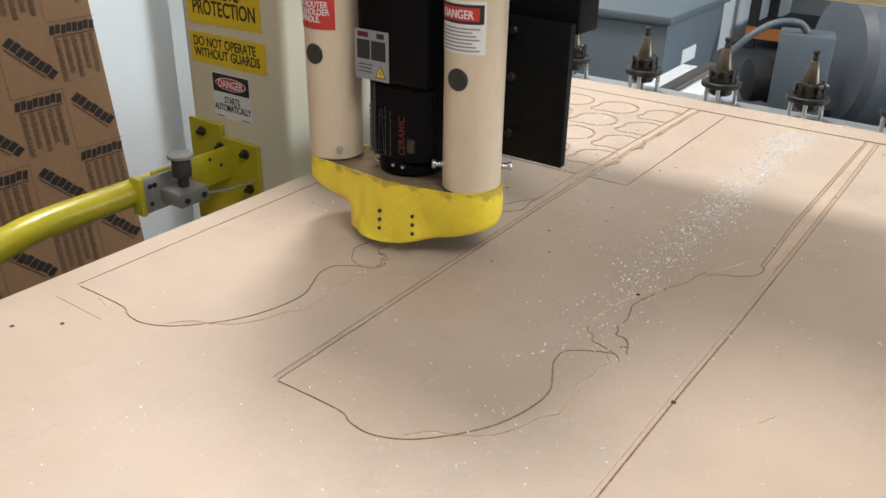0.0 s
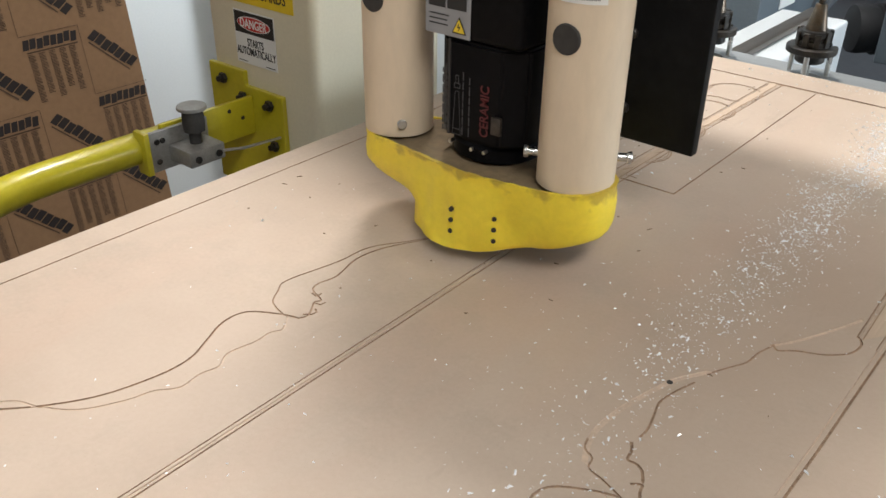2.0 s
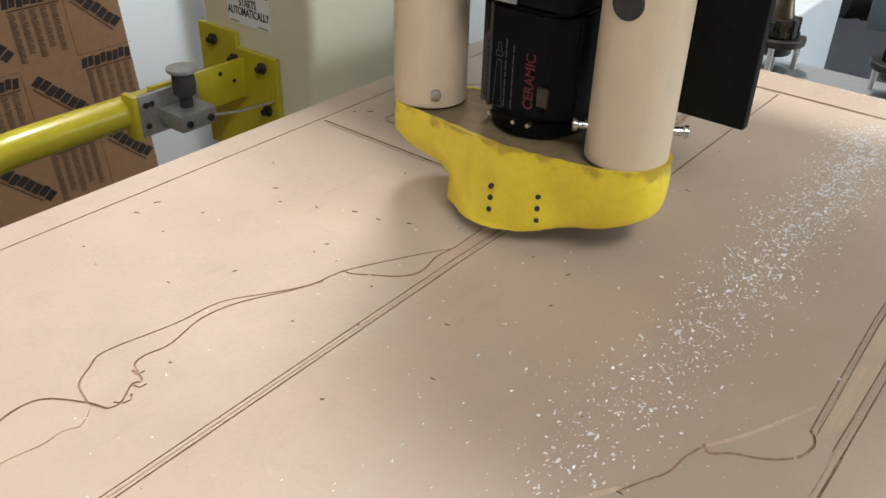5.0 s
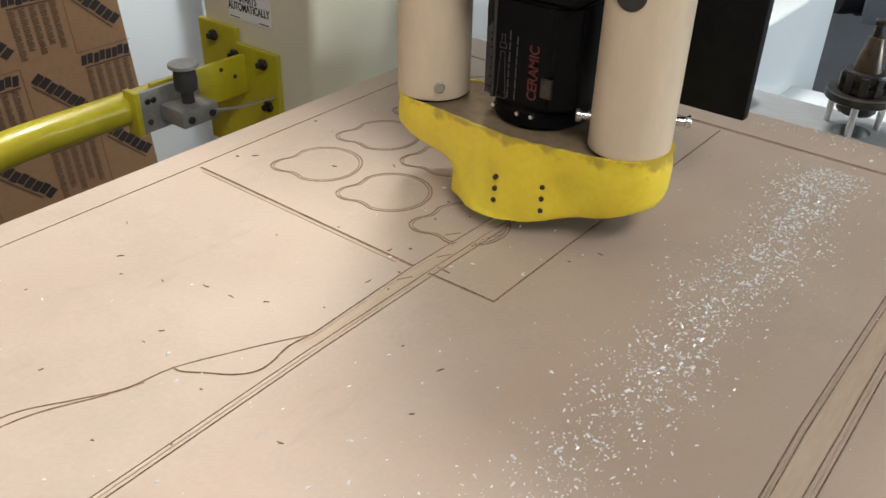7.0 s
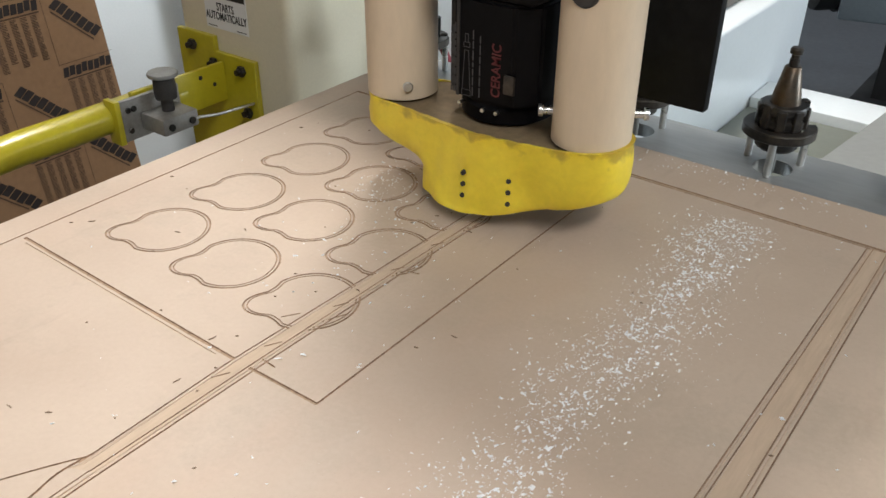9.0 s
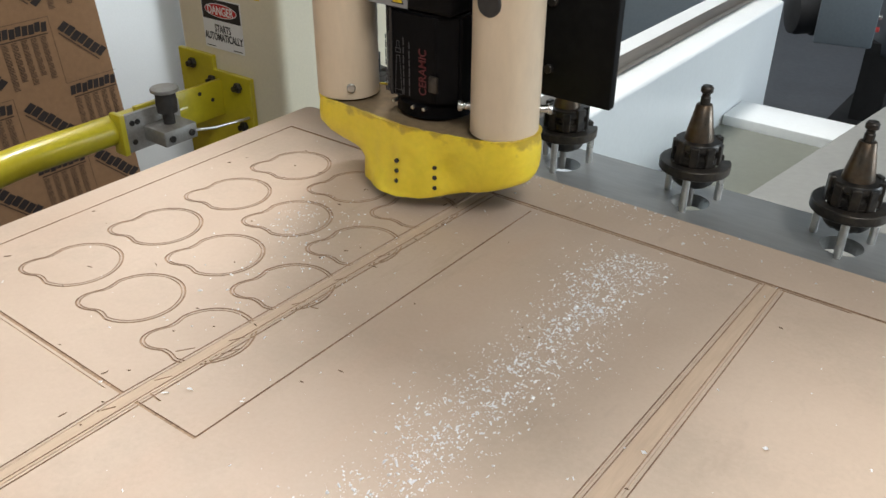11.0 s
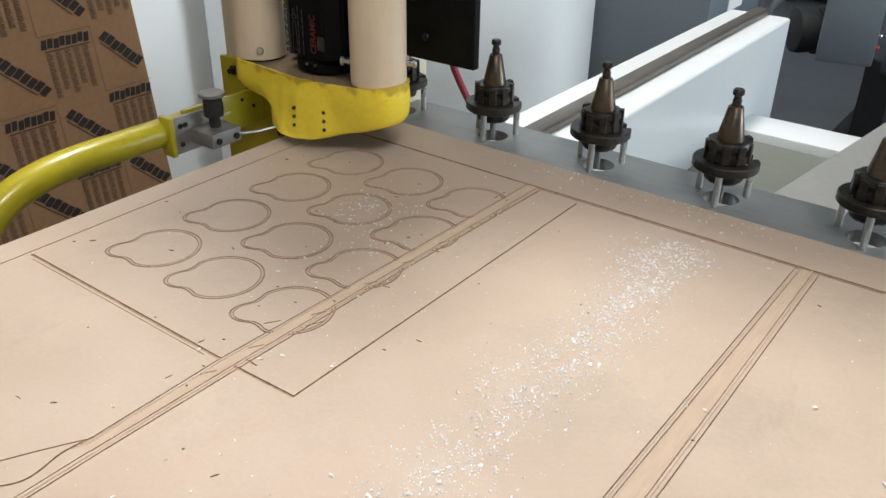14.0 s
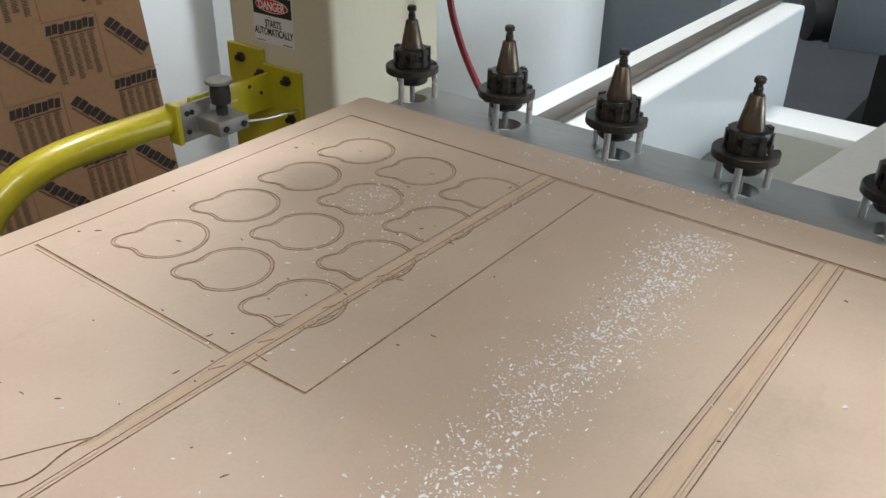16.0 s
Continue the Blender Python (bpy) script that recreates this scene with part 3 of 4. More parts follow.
    sole = [(0.574, -0.805), (0.579, -0.810), (0.590, -0.801), (0.608, -0.792), (0.622, -0.778), (0.626, -0.763), (0.624, -0.755), (0.6202, -0.750)]
    inner = [(0.520, -0.989), (0.523, -0.998), (0.532, -1.004), (0.535, -1.013), (0.546, -1.016), (0.558, -1.020), (0.565, -1.023), (0.572, -1.031)]
    nail = [(0.562, -1.008), (0.568, -1.004), (0.570, -1.010), (0.573, -1.016)]
    toes = [(0.567, -1.001), (0.562, -0.993), (0.556, -0.990), (0.550, -0.990), (0.548, -0.981), (0.544, -0.974)]
    instep = [(0.546, -0.966), (0.546, -0.955), (0.542, -0.938), (0.539, -0.925), (0.542, -0.907), (0.548, -0.888)]
    for stroke, ww, du in ((ankle, 0.0042, 1), (heel, 0.0026, 1), (shin, 0.0016, 0), (sole, 0.0019, 0), (inner, 0.0014, 0), (nail, 0.0020, 0), (toes, 0.0021, 0), (instep, 0.0017, 0)):
        L.append(([(p.x, p.y) for p in spline([(a, b, 0) for a, b in stroke], 4)], ww, du))
    # small slips of the cutter
    L += [([(0.304, -0.560), (0.312, -0.548)], 0.0012, 0), ([(0.332, -0.545), (0.340, -0.528)], 0.0012, 0), ([(0.338, -0.455), (0.349, -0.452)], 0.0012, 0), ([(0.329, -0.602), (0.343, -0.603)], 0.0014, 0),
          ([(0.047, -1.270), (0.124, -1.271)], 0.0012, 1), ([(0.085, -1.246), (0.105, -1.252)], 0.0012, 1), ([(0.705, -1.05), (0.715, -1.03)], 0.0007, 1)]
    # shallow channels worn along the table, with fine cuts at their sides
    L += [([(0.3350, -0.188), (0.3270, -0.455), (0.3232, -0.614), (0.3240, -0.735)], 0.0125, 3), ([(0.6340, -0.188), (0.6322, -0.42), (0.6308, -0.60), (0.6305, -0.735)], 0.0150, 3)]
    pair = [(0.3265, -0.186), (0.3190, -0.46), (0.3140, -0.614), (0.3165, -0.735)]
    L += [(pair, 0.0012, 0), ([(x + 0.003, y) for x, y in pair], 0.0010, 1)]
    pair = [(0.3430, -0.186), (0.3345, -0.45), (0.3315, -0.60), (0.3305, -0.735), (0.3360, -1.24)]
    for dx, ww, du in ((-0.0035, 0.0010, 0), (0.0, 0.0012, 1), (0.0030, 0.0013, 0)):
        L.append(([(x + dx, y) for x, y in pair], ww, du))
    pair = [(0.6235, -0.188), (0.6198, -0.42), (0.6170, -0.60), (0.6200, -0.752)]
    for dx, ww, du in ((0.0, 0.0010, 0), (0.0022, 0.0009, 1), (0.0044, 0.0008, 0)):
        L.append(([(x + dx, y) for x, y in pair], ww, du))
    pair = [(0.6450, -0.188), (0.6448, -0.42), (0.6440, -0.60), (0.6425, -0.76)]
    for dx, ww, du in ((0.0, 0.0010, 0), (-0.0030, 0.0009, 1), (-0.0058, 0.0009, 0)):
        L.append(([(x + dx, y) for x, y in pair], ww, du))
    pair = [(0.6425, -0.76), (0.6410, -0.90), (0.6372, -1.06), (0.6355, -1.21), (0.6345, -2.3)]
    L += [(pair, 0.0018, 0), ([(x - 0.0045, y) for x, y in pair], 0.0011, 1)]
    # chatter of the cutter across the channel
    for cx, cy in ((0.338, -0.300), (0.336, -0.352), (0.333, -0.405), (0.331, -0.455), (0.329, -0.520), (0.324, -0.585), (0.321, -0.630)):
        L.append(([(cx - 0.004, cy - 0.006), (cx + 0.002, cy + 0.005)], 0.0012, 0))
    return L


def board_mesh(x0, x1, y0, y1, z0, z1, lines, depth=0.00125):
    """A board whose upper face is cut by grooves along the lines."""
    from mathutils import geometry
    co, ed = [], []

    def loop(pts):
        s0 = len(co)
        co.extend(Vector(p) for p in pts)
        n = len(pts)
        ed.extend((s0 + i, s0 + (i + 1) % n) for i in range(n))

    ch = 0.006
    rim = [(x0, y0), (x1, y0), (x1, y1), (x0 + ch, y1), (x0, y1 - ch)]
    loop(rim)
    segs = []
    for pts, w, dusty in lines:
        P = [Vector(p) for p in pts]
        left, right = [], []
        for i, p in enumerate(P):
            d = (P[min(i + 1, len(P) - 1)] - P[max(i - 1, 0)]).normalized()
            nrm = Vector((-d.y, d.x)) * w / 2
            left.append(p + nrm)
            right.append(p - nrm)
        loop([tuple(p) for p in left + right[::-1]])
        segs += [(*a, *b, w / 2, dusty) for a, b in zip(P, P[1:])]
    v, e, f, *_ = geometry.delaunay_2d_cdt(co, ed, [], 1, 1e-6)
    V = np.array([tuple(p) for p in v])
    F = np.array([list(t) for t in f])
    C = V[F].mean(axis=1)
    S = np.array(segs)
    kind = np.zeros(len(F), int)
    for ax, ay, bx, by, h, du in S:
        dx, dy = bx - ax, by - ay
        t = np.clip(((C[:, 0] - ax) * dx + (C[:, 1] - ay) * dy) / (dx * dx + dy * dy + 1e-12), 0, 1)
        inside = np.hypot(C[:, 0] - ax - t * dx, C[:, 1] - ay - t * dy) < h * 1.02
        if du == 3:
            kind[inside] = 3
        else:
            kind[inside & (kind != 1)] = 2 if du else 1
    sunk = (0.0, depth, depth * 0.7, depth * 0.35)
    verts = [(x, y, z1) for x, y in V]
    low = {}

    def down(i, k):
        if not k:
            return i
        if (i, k) not in low:
            low[i, k] = len(verts)
            verts.append((V[i, 0], V[i, 1], z1 - sunk[k]))
        return low[i, k]

    faces, mats, side = [], [], {}
    for t, k in zip(F.tolist(), kind.tolist()):
        faces.append([down(i, k) for i in t])
        mats.append(k)
        for a, b in zip(t, t[1:] + t[:1]):
            side[(a, b)] = k
    for (a, b), k in side.items():
        k2 = side.get((b, a), 0)
        if sunk[k] > sunk[k2]:
            faces.append([down(a, k2), down(b, k2), down(b, k), down(a, k)])
            mats.append(1 if k == 1 else 2)
    n0 = len(verts)
    verts += [(x, y, z) for z in (z1, z0) for x, y in rim]
    m = len(rim)
    for i in range(m):
        j = (i + 1) % m
        faces.append([n0 + i, n0 + m + i, n0 + m + j, n0 + j])
        mats.append(0)
    faces.append([n0 + m + i for i in range(m)][::-1])
    mats.append(0)
    me = bpy.data.meshes.new("spoilboard")
    me.from_pydata(verts, [], faces)
    for mm in (MDF, MDF_CUT, MDF_DUST, MDF_WORN):
        me.materials.append(mm)
    me.polygons.foreach_set("material_index", mats)
    me.update()
    return me


PLATE = 0.862   # the end plate's upper face
HOLDERS = [(-0.010 + 0.1645 * i, 0.001) for i in range(6)]


def plate_mesh(x0, x1, y0, y1, z0, z1, holes):
    """A plate with round holes through it, bright where they are bored."""
    from mathutils import geometry
    co = [Vector(p) for p in ((x0, y0), (x1, y0), (x1, y1), (x0, y1))]
    ed = [(0, 1), (1, 2), (2, 3), (3, 0)]
    for cx, cy, r in holes:
        s0 = len(co)
        co += [Vector((cx + r * math.cos(math.pi * k / 16), cy + r * math.sin(math.pi * k / 16))) for k in range(32)]
        ed += [(s0 + k, s0 + (k + 1) % 32) for k in range(32)]
    v, e, f, *_ = geometry.delaunay_2d_cdt(co, ed, [], 1, 1e-6)
    n = len(v)
    verts = [(p.x, p.y, z1) for p in v] + [(p.x, p.y, z0) for p in v]
    faces, mats, side = [], [], set()
    for t in f:
        c = sum((v[i] for i in t), Vector((0, 0))) / 3
        if any(math.hypot(c.x - cx, c.y - cy) < r for cx, cy, r in holes):
            continue
        faces += [list(t), [i + n for i in t][::-1]]
        mats += [0, 0]
        side |= {(t[0], t[1]), (t[1], t[2]), (t[2], t[0])}
    for a, b in side:
        if (b, a) not in side:
            faces.append([b, a, a + n, b + n])
            bored = any(abs(math.hypot(v[a].x - cx, v[a].y - cy) - r) < 1e-3 for cx, cy, r in holes)
            mats.append(1 if bored else 0)
    me = bpy.data.meshes.new("bed_plate")
    me.from_pydata(verts, [], faces)
    for mm in (ALU, STEEL):
        me.materials.append(mm)
    me.polygons.foreach_set("material_index", mats)
    me.update()
    return me


def ring_sector(bm, r0, r1, z0, z1, a0, a1, n=36):
    rows = []
    for i in range(n + 1):
        a = radians(a0 + (a1 - a0) * i / n)
        rows.append([bm.verts.new((r * math.cos(a), r * math.sin(a), z)) for r, z in ((r0, z0), (r1, z0), (r1, z1), (r0, z1))])
    for p, q in zip(rows, rows[1:]):
        for k in range(4):
            bm.faces.new((p[k], p[(k + 1) % 4], q[(k + 1) % 4], q[k]))
    bm.faces.new(rows[0])
    bm.faces.new(rows[-1][::-1])


def router_table():
    t = thing("router_table", (0, 0, 0), "moving router table with scored fibreboard top and aluminium plate", "machine table")
    ob = new("spoilboard", board_mesh(0.008, 1.265, -2.60, -0.122, PLATE, TOP, groove_lines()))
    ob.parent = t
    tagged(ob, "scored beige fibreboard with cut outlines of chair legs and ornaments")
    ob = new("bed_plate", plate_mesh(-0.02, 1.29, -2.60, 0.052, PLATE - 0.016, PLATE, [(hx + 0.003, hy - 0.004, 0.0215) for hx, hy in HOLDERS]))
    ob.parent = t
    tagged(ob, "scratched aluminium plate with round tool holes")
    for dx in (0.07, 1.15):
        bm = bmesh.new()
        box(bm, dx - 0.05, dx + 0.05, -2.5, -0.1, 0.803, PLATE - 0.017, 0.004)
        part("runner", bm, DULLSTEEL, t)
    for hx, hy in HOLDERS:
        st = bmesh.new()
        ring_sector(st, 0.0255, 0.0385, 0.0, 0.0105, 55, 395)
        bmesh.ops.bevel(st, geom=st.edges[:], offset=0.0012, segments=1, affect="EDGES")
        stand = part("tool_stand", st, OXIDE, t, "black ring on three steel pins", m=Matrix.Translation((hx, hy, PLATE + 0.039)))
        for a in (-80, 40, 160):
            bm = bmesh.new()
            x, y = 0.0325 * math.cos(radians(a)), 0.0325 * math.sin(radians(a))
            cyl(bm, 0.0042, (x, y, -0.039), (x, y, 0.001), 14)
            part("pin", bm, STEEL, stand)
    bm = bmesh.new()
    lathe(bm, [(0.009, 0), (0.009, 0.005), (0.006, 0.008), (0.0, 0.0085)], 16, Matrix.Translation((-0.004, -0.112, PLATE)))
    part("corner_bolt", bm, OXIDE, t)
    for x, y in ((0.0665, -1.330), (0.101, -1.298), (0.534, -0.900), (0.637, -1.062)):
        bm = bmesh.new()
        lathe(bm, [(0.0024, 0), (0.0022, 0.0004)], 12, Matrix.Translation((x, y, TOP)))
        part("screw_hole", bm, RUBBER, t)
    return t


table = router_table()


def tool_holder():
    h = thing("tool_holder", (0, 0, 0), "tarnished steel taper tool holder with black nut in ring stand", "tool holder", "tool holders along the table end")
    bm = bmesh.new()
    lathe(bm, [(0.0158, 0), (0.0154, 0.003), (0.0086, 0.0385), (0.0076, 0.0395)], 32, Matrix.Translation((0, 0, 0.0355)))
    part("taper", bm, TAPER, h)
    bm = bmesh.new()
    lathe(bm, [(0.0052, 0), (0.0052, 0.008), (0.0043, 0.009), (0.0043, 0.0125), (0.0066, 0.014), (0.0066, 0.0185), (0.005, 0.0205), (0.0, 0.0206)], 20, Matrix.Translation((0, 0, 0.0745)))
    part("pull_stud", bm, OXIDE, h)
    bm = bmesh.new()
    lathe(bm, [(0.0225, 0), (0.0248, 0.002), (0.0248, 0.0085), (0.0216, 0.0105), (0.0216, 0.0145), (0.0248, 0.0165), (0.0248, 0.0225), (0.0235, 0.0245), (0.0172, 0.0250)], 36, Matrix.Translation((0, 0, 0.0105)))
    part("flange", bm, OXIDE, h)
    bm = bmesh.new()
    n = 36
    lathe(bm, [(0.0200, 0), (0.0225, 0.003), (0.0225, 0.0255), (0.0218, 0.0265)], n, Matrix.Translation((0, 0, -0.016)))
    for i, v in enumerate(bm.verts):
        if (i % n) % 6 == 0 and v.co.z < 0.009:
            v.co.x *= 0.92
            v.co.y *= 0.92
    part("collet_nut", bm, OXIDE, h)
    for q in range(9):
        bm = bmesh.new()
        box(bm, 0.0205, 0.0268, -0.0050, 0.0050, 0.0106, 0.0330 if q % 4 else 0.0370, 0.0010, 1, Matrix.Rotation(radians(35 + 40 * q), 4, "Z"))
        part("drive_lug", bm, OXIDE, h)
    bm = bmesh.new()
    lathe(bm, [(0.004, -0.046), (0.004, -0.018), (0.0038, -0.0155)], 14)
    part("cutter_shank", bm, DULLSTEEL, h)
    return h


proto = tool_holder()
holders = [proto] + [copy_thing(proto, pose(0, 0, 0)) for _ in HOLDERS[1:]]
HOLDER_Z = PLATE + 0.039
HOLDER_TURN = (0, 24, -15, 50, 10, -30)


# ---------------------------------------------------------------- the router head
def round_patch(r, a0, a1, z0, z1, n=14):
    bm = bmesh.new()
    prev = None
    for i in range(n + 1):
        a = radians(a0 + (a1 - a0) * i / n)
        row = [bm.verts.new((q * math.cos(a), q * math.sin(a), z)) for q, z in ((r, z0), (r + 0.0004, z0), (r + 0.0004, z1), (r, z1))]
        if prev:
            for k in range(4):
                bm.faces.new((prev[k], prev[(k + 1) % 4], row[(k + 1) % 4], row[k]))
        else:
            bm.faces.new(row)
        prev = row
    bm.faces.new(prev[::-1])
    return bm


def wrap_words(text, size, r, a_mid, z, squeeze, material, parent, align="CENTER"):
    ob = words("lettering", text, size, material, parent, Matrix.Identity(4), squeeze, align)
    for v in ob.data.vertices:
        a = radians(a_mid) + v.co.x / r
        rr = r + 0.0009 + v.co.z
        v.co = (rr * math.cos(a), rr * math.sin(a), z + v.co.y)
    return ob


SKIRT_LOBES = ((-0.096, -0.020, 0.0345), (0.012, 0.000, 0.0665), (0.095, -0.016, 0.0370))


def reach(a):
    """How far the skirt's outline, a band drawn round its lobes, lies from its middle in the direction a."""
    best = 9.0
    for k in range(-44, 45):
        q = a + radians(2 * k)
        best = min(best, max(cx * math.cos(q) + cy * math.sin(q) + r for cx, cy, r in SKIRT_LOBES) / math.cos(a - q))
    return best


def drum(a):
    """The rounder outline of the skirt's lower part."""
    out = []
    for cx, cy, r in ((0.005, 0.0, 0.0755), (0.085, -0.010, 0.0350)):
        b = cx * math.cos(a) + cy * math.sin(a)
        d = b * b - (cx * cx + cy * cy - r * r)
        out.append(b + math.sqrt(d) if d > 0 else 0.01)
    g = min(max(math.cos(a) / 0.5, 0), 1)
    g = 0.75 * g * g * (3 - 2 * g)
    return g * reach(a) + (1 - g) * sum(q ** 10 for q in out) ** (1 / 10)


def router_head():
    h = thing("router_spindle", (0, 0, 0), "black router spindle between cream tubes with yellow dust skirt", "router spindle")
    # dust skirt, deeper round the cutter than under the one tube
    bm = bmesh.new()
    levels = (0.0, 0.03, 0.08, 0.16, 0.24, 0.32, 0.36, 0.39, 0.42, 0.45, 0.50, 0.62, 0.76, 0.90, 0.97, 1.0)
    N, K = 180, len(levels) - 1
    outer, inner = [], []
    for v in levels:
        ro, ri = [], []
        for i in range(N):
            a = 2 * math.pi * i / N
            r = reach(a)
            wl = min(max((-0.10 - math.cos(a)) / 0.5, 0), 1)
            wr = min(max((r * math.cos(a) - 0.03) / 0.10, 0), 1)
            zb = 0.0150 + 0.025 * wr + 0.0005 * math.sin(5 * a + 1)
            zt = 0.0868 + 0.0045 * wr * wr + 0.0010 * noise.noise((9 * math.cos(a), 9 * math.sin(a), 5)) - 0.0035 * min(max(2 * math.sin(a), 0), 1)
            z = zb + (zt - zb) * v
            low = 0.34 * wl
            u = min(max((v - low) / (0.92 - low - 0.22 * wl), 0), 1)
            r = drum(a) + (r - drum(a)) * math.sqrt(1 - (1 - u) ** 2)
            # the lobe under the one tube is rounded below, with a fold beside it
            r -= 0.013 * wr * (1 - math.sqrt(1 - (1 - min(v / 0.42, 1)) ** 2))
            fold = math.exp(-((a - radians(318)) / radians(9)) ** 2) * math.exp(-((v - 0.42) / 0.34) ** 2)
            rr = r - 0.0075 * fold - 0.0020 * math.exp(-((v - 0.86) / 0.10) ** 2) + 0.0030 * noise.noise((3.2 * math.cos(a), 3.2 * math.sin(a), 2.0 * v)) * min(1, 2.2 * (1 - v) + 0.2)
            ro.append(bm.verts.new((rr * math.cos(a), rr * math.sin(a), z)))
            ri.append(bm.verts.new(((rr - 0.004) * math.cos(a), (rr - 0.004) * math.sin(a), z)))
        outer.append(ro)
        inner.append(ri)
    for k in range(K):
        for i in range(N):
            j = (i + 1) % N
            bm.faces.new((outer[k][i], outer[k][j], outer[k + 1][j], outer[k + 1][i]))
            bm.faces.new((inner[k][j], inner[k][i], inner[k + 1][i], inner[k + 1][j]))
    for k in (0, K):
        for i in range(N):
            j = (i + 1) % N
            bm.faces.new((outer[k][i], outer[k][j], inner[k][j], inner[k][i]) if k else (inner[k][i], inner[k][j], outer[k][j], outer[k][i]))
    surface = [v.co.copy() for ring in outer for v in ring]
    rim = [v.co.copy() for v in outer[0]]
    skirt = part("dust_skirt", bm, SKIRT, h, "dusty yellow moulded dust skirt", smooth=60)

    # breather holes: two columns of three
    for col_a in (-84, -52):
        for q in range(3):
            a, z = radians(col_a), 0.030 + 0.0105 * q
            way = Vector((math.cos(a), math.sin(a), 0))
            r = min(surface, key=lambda p: (p.normalized() - Vector((way.x, way.y, p.normalized().z))).length * 0.2 + abs(p.z - z)).to_2d().length
            bm = bmesh.new()
            p = Vector((0, 0, z)) + way * r
            cyl(bm, 0.0022, p - way * 0.006, p + way * 0.0006, 12)
            part("breather_hole", bm, RUBBER, skirt)
    # crumbs clinging to the lower rim
    rnd = random.Random(21)
    V, F = [], []
    for q in range(46):
        p = rim[rnd.randrange(int(N * 0.52), N)]
        d = Vector((p.x, p.y, 0)).normalized()
        e = Vector((-d.y, d.x, 0))
        ln, n0 = rnd.uniform(0.0006, 0.0022), len(V)
        b = p - d * 0.001
        V += [tuple(b - e * 0.0008), tuple(b + e * 0.0008), tuple(b - d * 0.0012), tuple(b + d * rnd.uniform(0, 0.001) + e * rnd.uniform(-0.001, 0.001) - Vector((0, 0, ln)))]
        F += [(n0, n0 + 1, n0 + 3), (n0 + 1, n0 + 2, n0 + 3), (n0 + 2, n0, n0 + 3), (n0, n0 + 2, n0 + 1)]
    me = bpy.data.meshes.new("clinging_crumbs")
    me.from_pydata(V, [], F)
    me.materials.append(MDF_DUST)
    crumbs = new("clinging_crumbs", me)
    crumbs.parent = skirt
    tagged(crumbs, "pale dust crumbs on the lower rim", kind="stuff")
    bm = bmesh.new()
    lo = []
    for i in range(90):
        a = 2 * math.pi * i / 90
        r = reach(a) - 0.0045
        lo.append((r * math.cos(a), r * math.sin(a)))
    prism(bm, lo, 0.076, 0.084)
    part("skirt_plate", bm, DUSTPLATE, h, "plate caked with brown dust")
    # cutter inside the skirt
    bm = bmesh.new()
    cyl(bm, 0.022, (0, 0, 0.045), (0, 0, 0.076), 24)
    cyl(bm, 0.004, (0, 0, -0.0012), (0, 0, 0.045), 12)
    part("collet_and_cutter", bm, OXIDE, h)

    # tubes
    for tx, ty, zb, pin_a in ((-0.099, -0.020, 0.086, -43), (0.096, -0.016, 0.0870, 32)):
        bm = bmesh.new()
        lathe(bm, [(0.0305, 0), (0.0325, 0.0012), (0.0325, 0.52)], 48, Matrix.Translation((0, 0, 0)))
        tube = part("tube", bm, TUBE, h, "cream plastic tube", m=Matrix.Translation((tx, ty, zb)))
        bm = bmesh.new()
        cyl(bm, 0.0118, (0, -0.030, 0.1260), (0, -0.0338, 0.1260), 28, 0.001)
        part("plug", bm, RUBBER, tube, "black rubber plug")
        d = Vector((math.cos(radians(pin_a)), math.sin(radians(pin_a)), 0))
        for s_ in (1, -1):
            bm = bmesh.new()
            z = 0.014 if tx < 0 else 0.024
            p = d * s_
            a0, a1 = p * 0.030, p * (0.036 if tx < 0 else 0.044)
            cyl(bm, 0.0045 if tx < 0 else 0.0036, (a0.x, a0.y, z), (a1.x, a1.y, z), 16, 0.0008)
            if tx > 0:
                a2 = p * 0.040
                cyl(bm, 0.0052, (a2.x, a2.y, z), (a1.x, a1.y, z), 16, 0.0006)
            part("pin", bm, STEEL, tube)
        if tx < 0:
            bm = round_patch(0.0327, -150, -42, 0.154, 0.211)
            lab = part("red_label", bm, SIGNRED, tube, "red warning label with white capitals")
            wrap_words("RUN ROUTER\nTOOLHOLDER\nSPINDLE.", 0.0098, 0.0327, -98, 0.178, 0.80, SIGNWHITE, lab)
        else:
            bm = round_patch(0.0327, -147, -40, 0.153, 0.205)
            lab = part("danger_label", bm, SIGNWHITE, tube, "white danger label with fine print")
            part("header", round_patch(0.0331, -143, -44, 0.183, 0.202), SIGNBLACK, lab)
            part("oval", round_patch(0.0335, -136, -52, 0.186, 0.199), SIGNRED, lab)
            wrap_words("DANGER", 0.0115, 0.0335, -94, 0.1885, 0.8, SIGNWHITE, lab)
            for q in range(7):
                part("small_print", round_patch(0.0331, -140, -50 - 7 * (q % 3), 0.156 + 0.0036 * q, 0.1576 + 0.0036 * q), GREYINK, lab)

    # spindle motor
    bm = bmesh.new()
    lathe(bm, [(0.036, 0), (0.041, 0.003), (0.041, 0.014), (0.0385, 0.017), (0.0385, 0.022)], 40, Matrix.Translation((0.005, 0.0, 0.085)))
    motor = part("spindle_nose", bm, BLACK, h)
    bm = bmesh.new()
    c = 0.016
    o8 = [(-0.041 + c, -0.041), (0.045 - c, -0.041), (0.045, -0.041 + c), (0.045, 0.041 - c), (0.045 - c, 0.041), (-0.041 + c, 0.041), (-0.041, 0.041 - c), (-0.041, -0.041 + c)]
    prism(bm, [(x * 1.06 + 0.003, y) for x, y in o8], 0.105, 0.190)
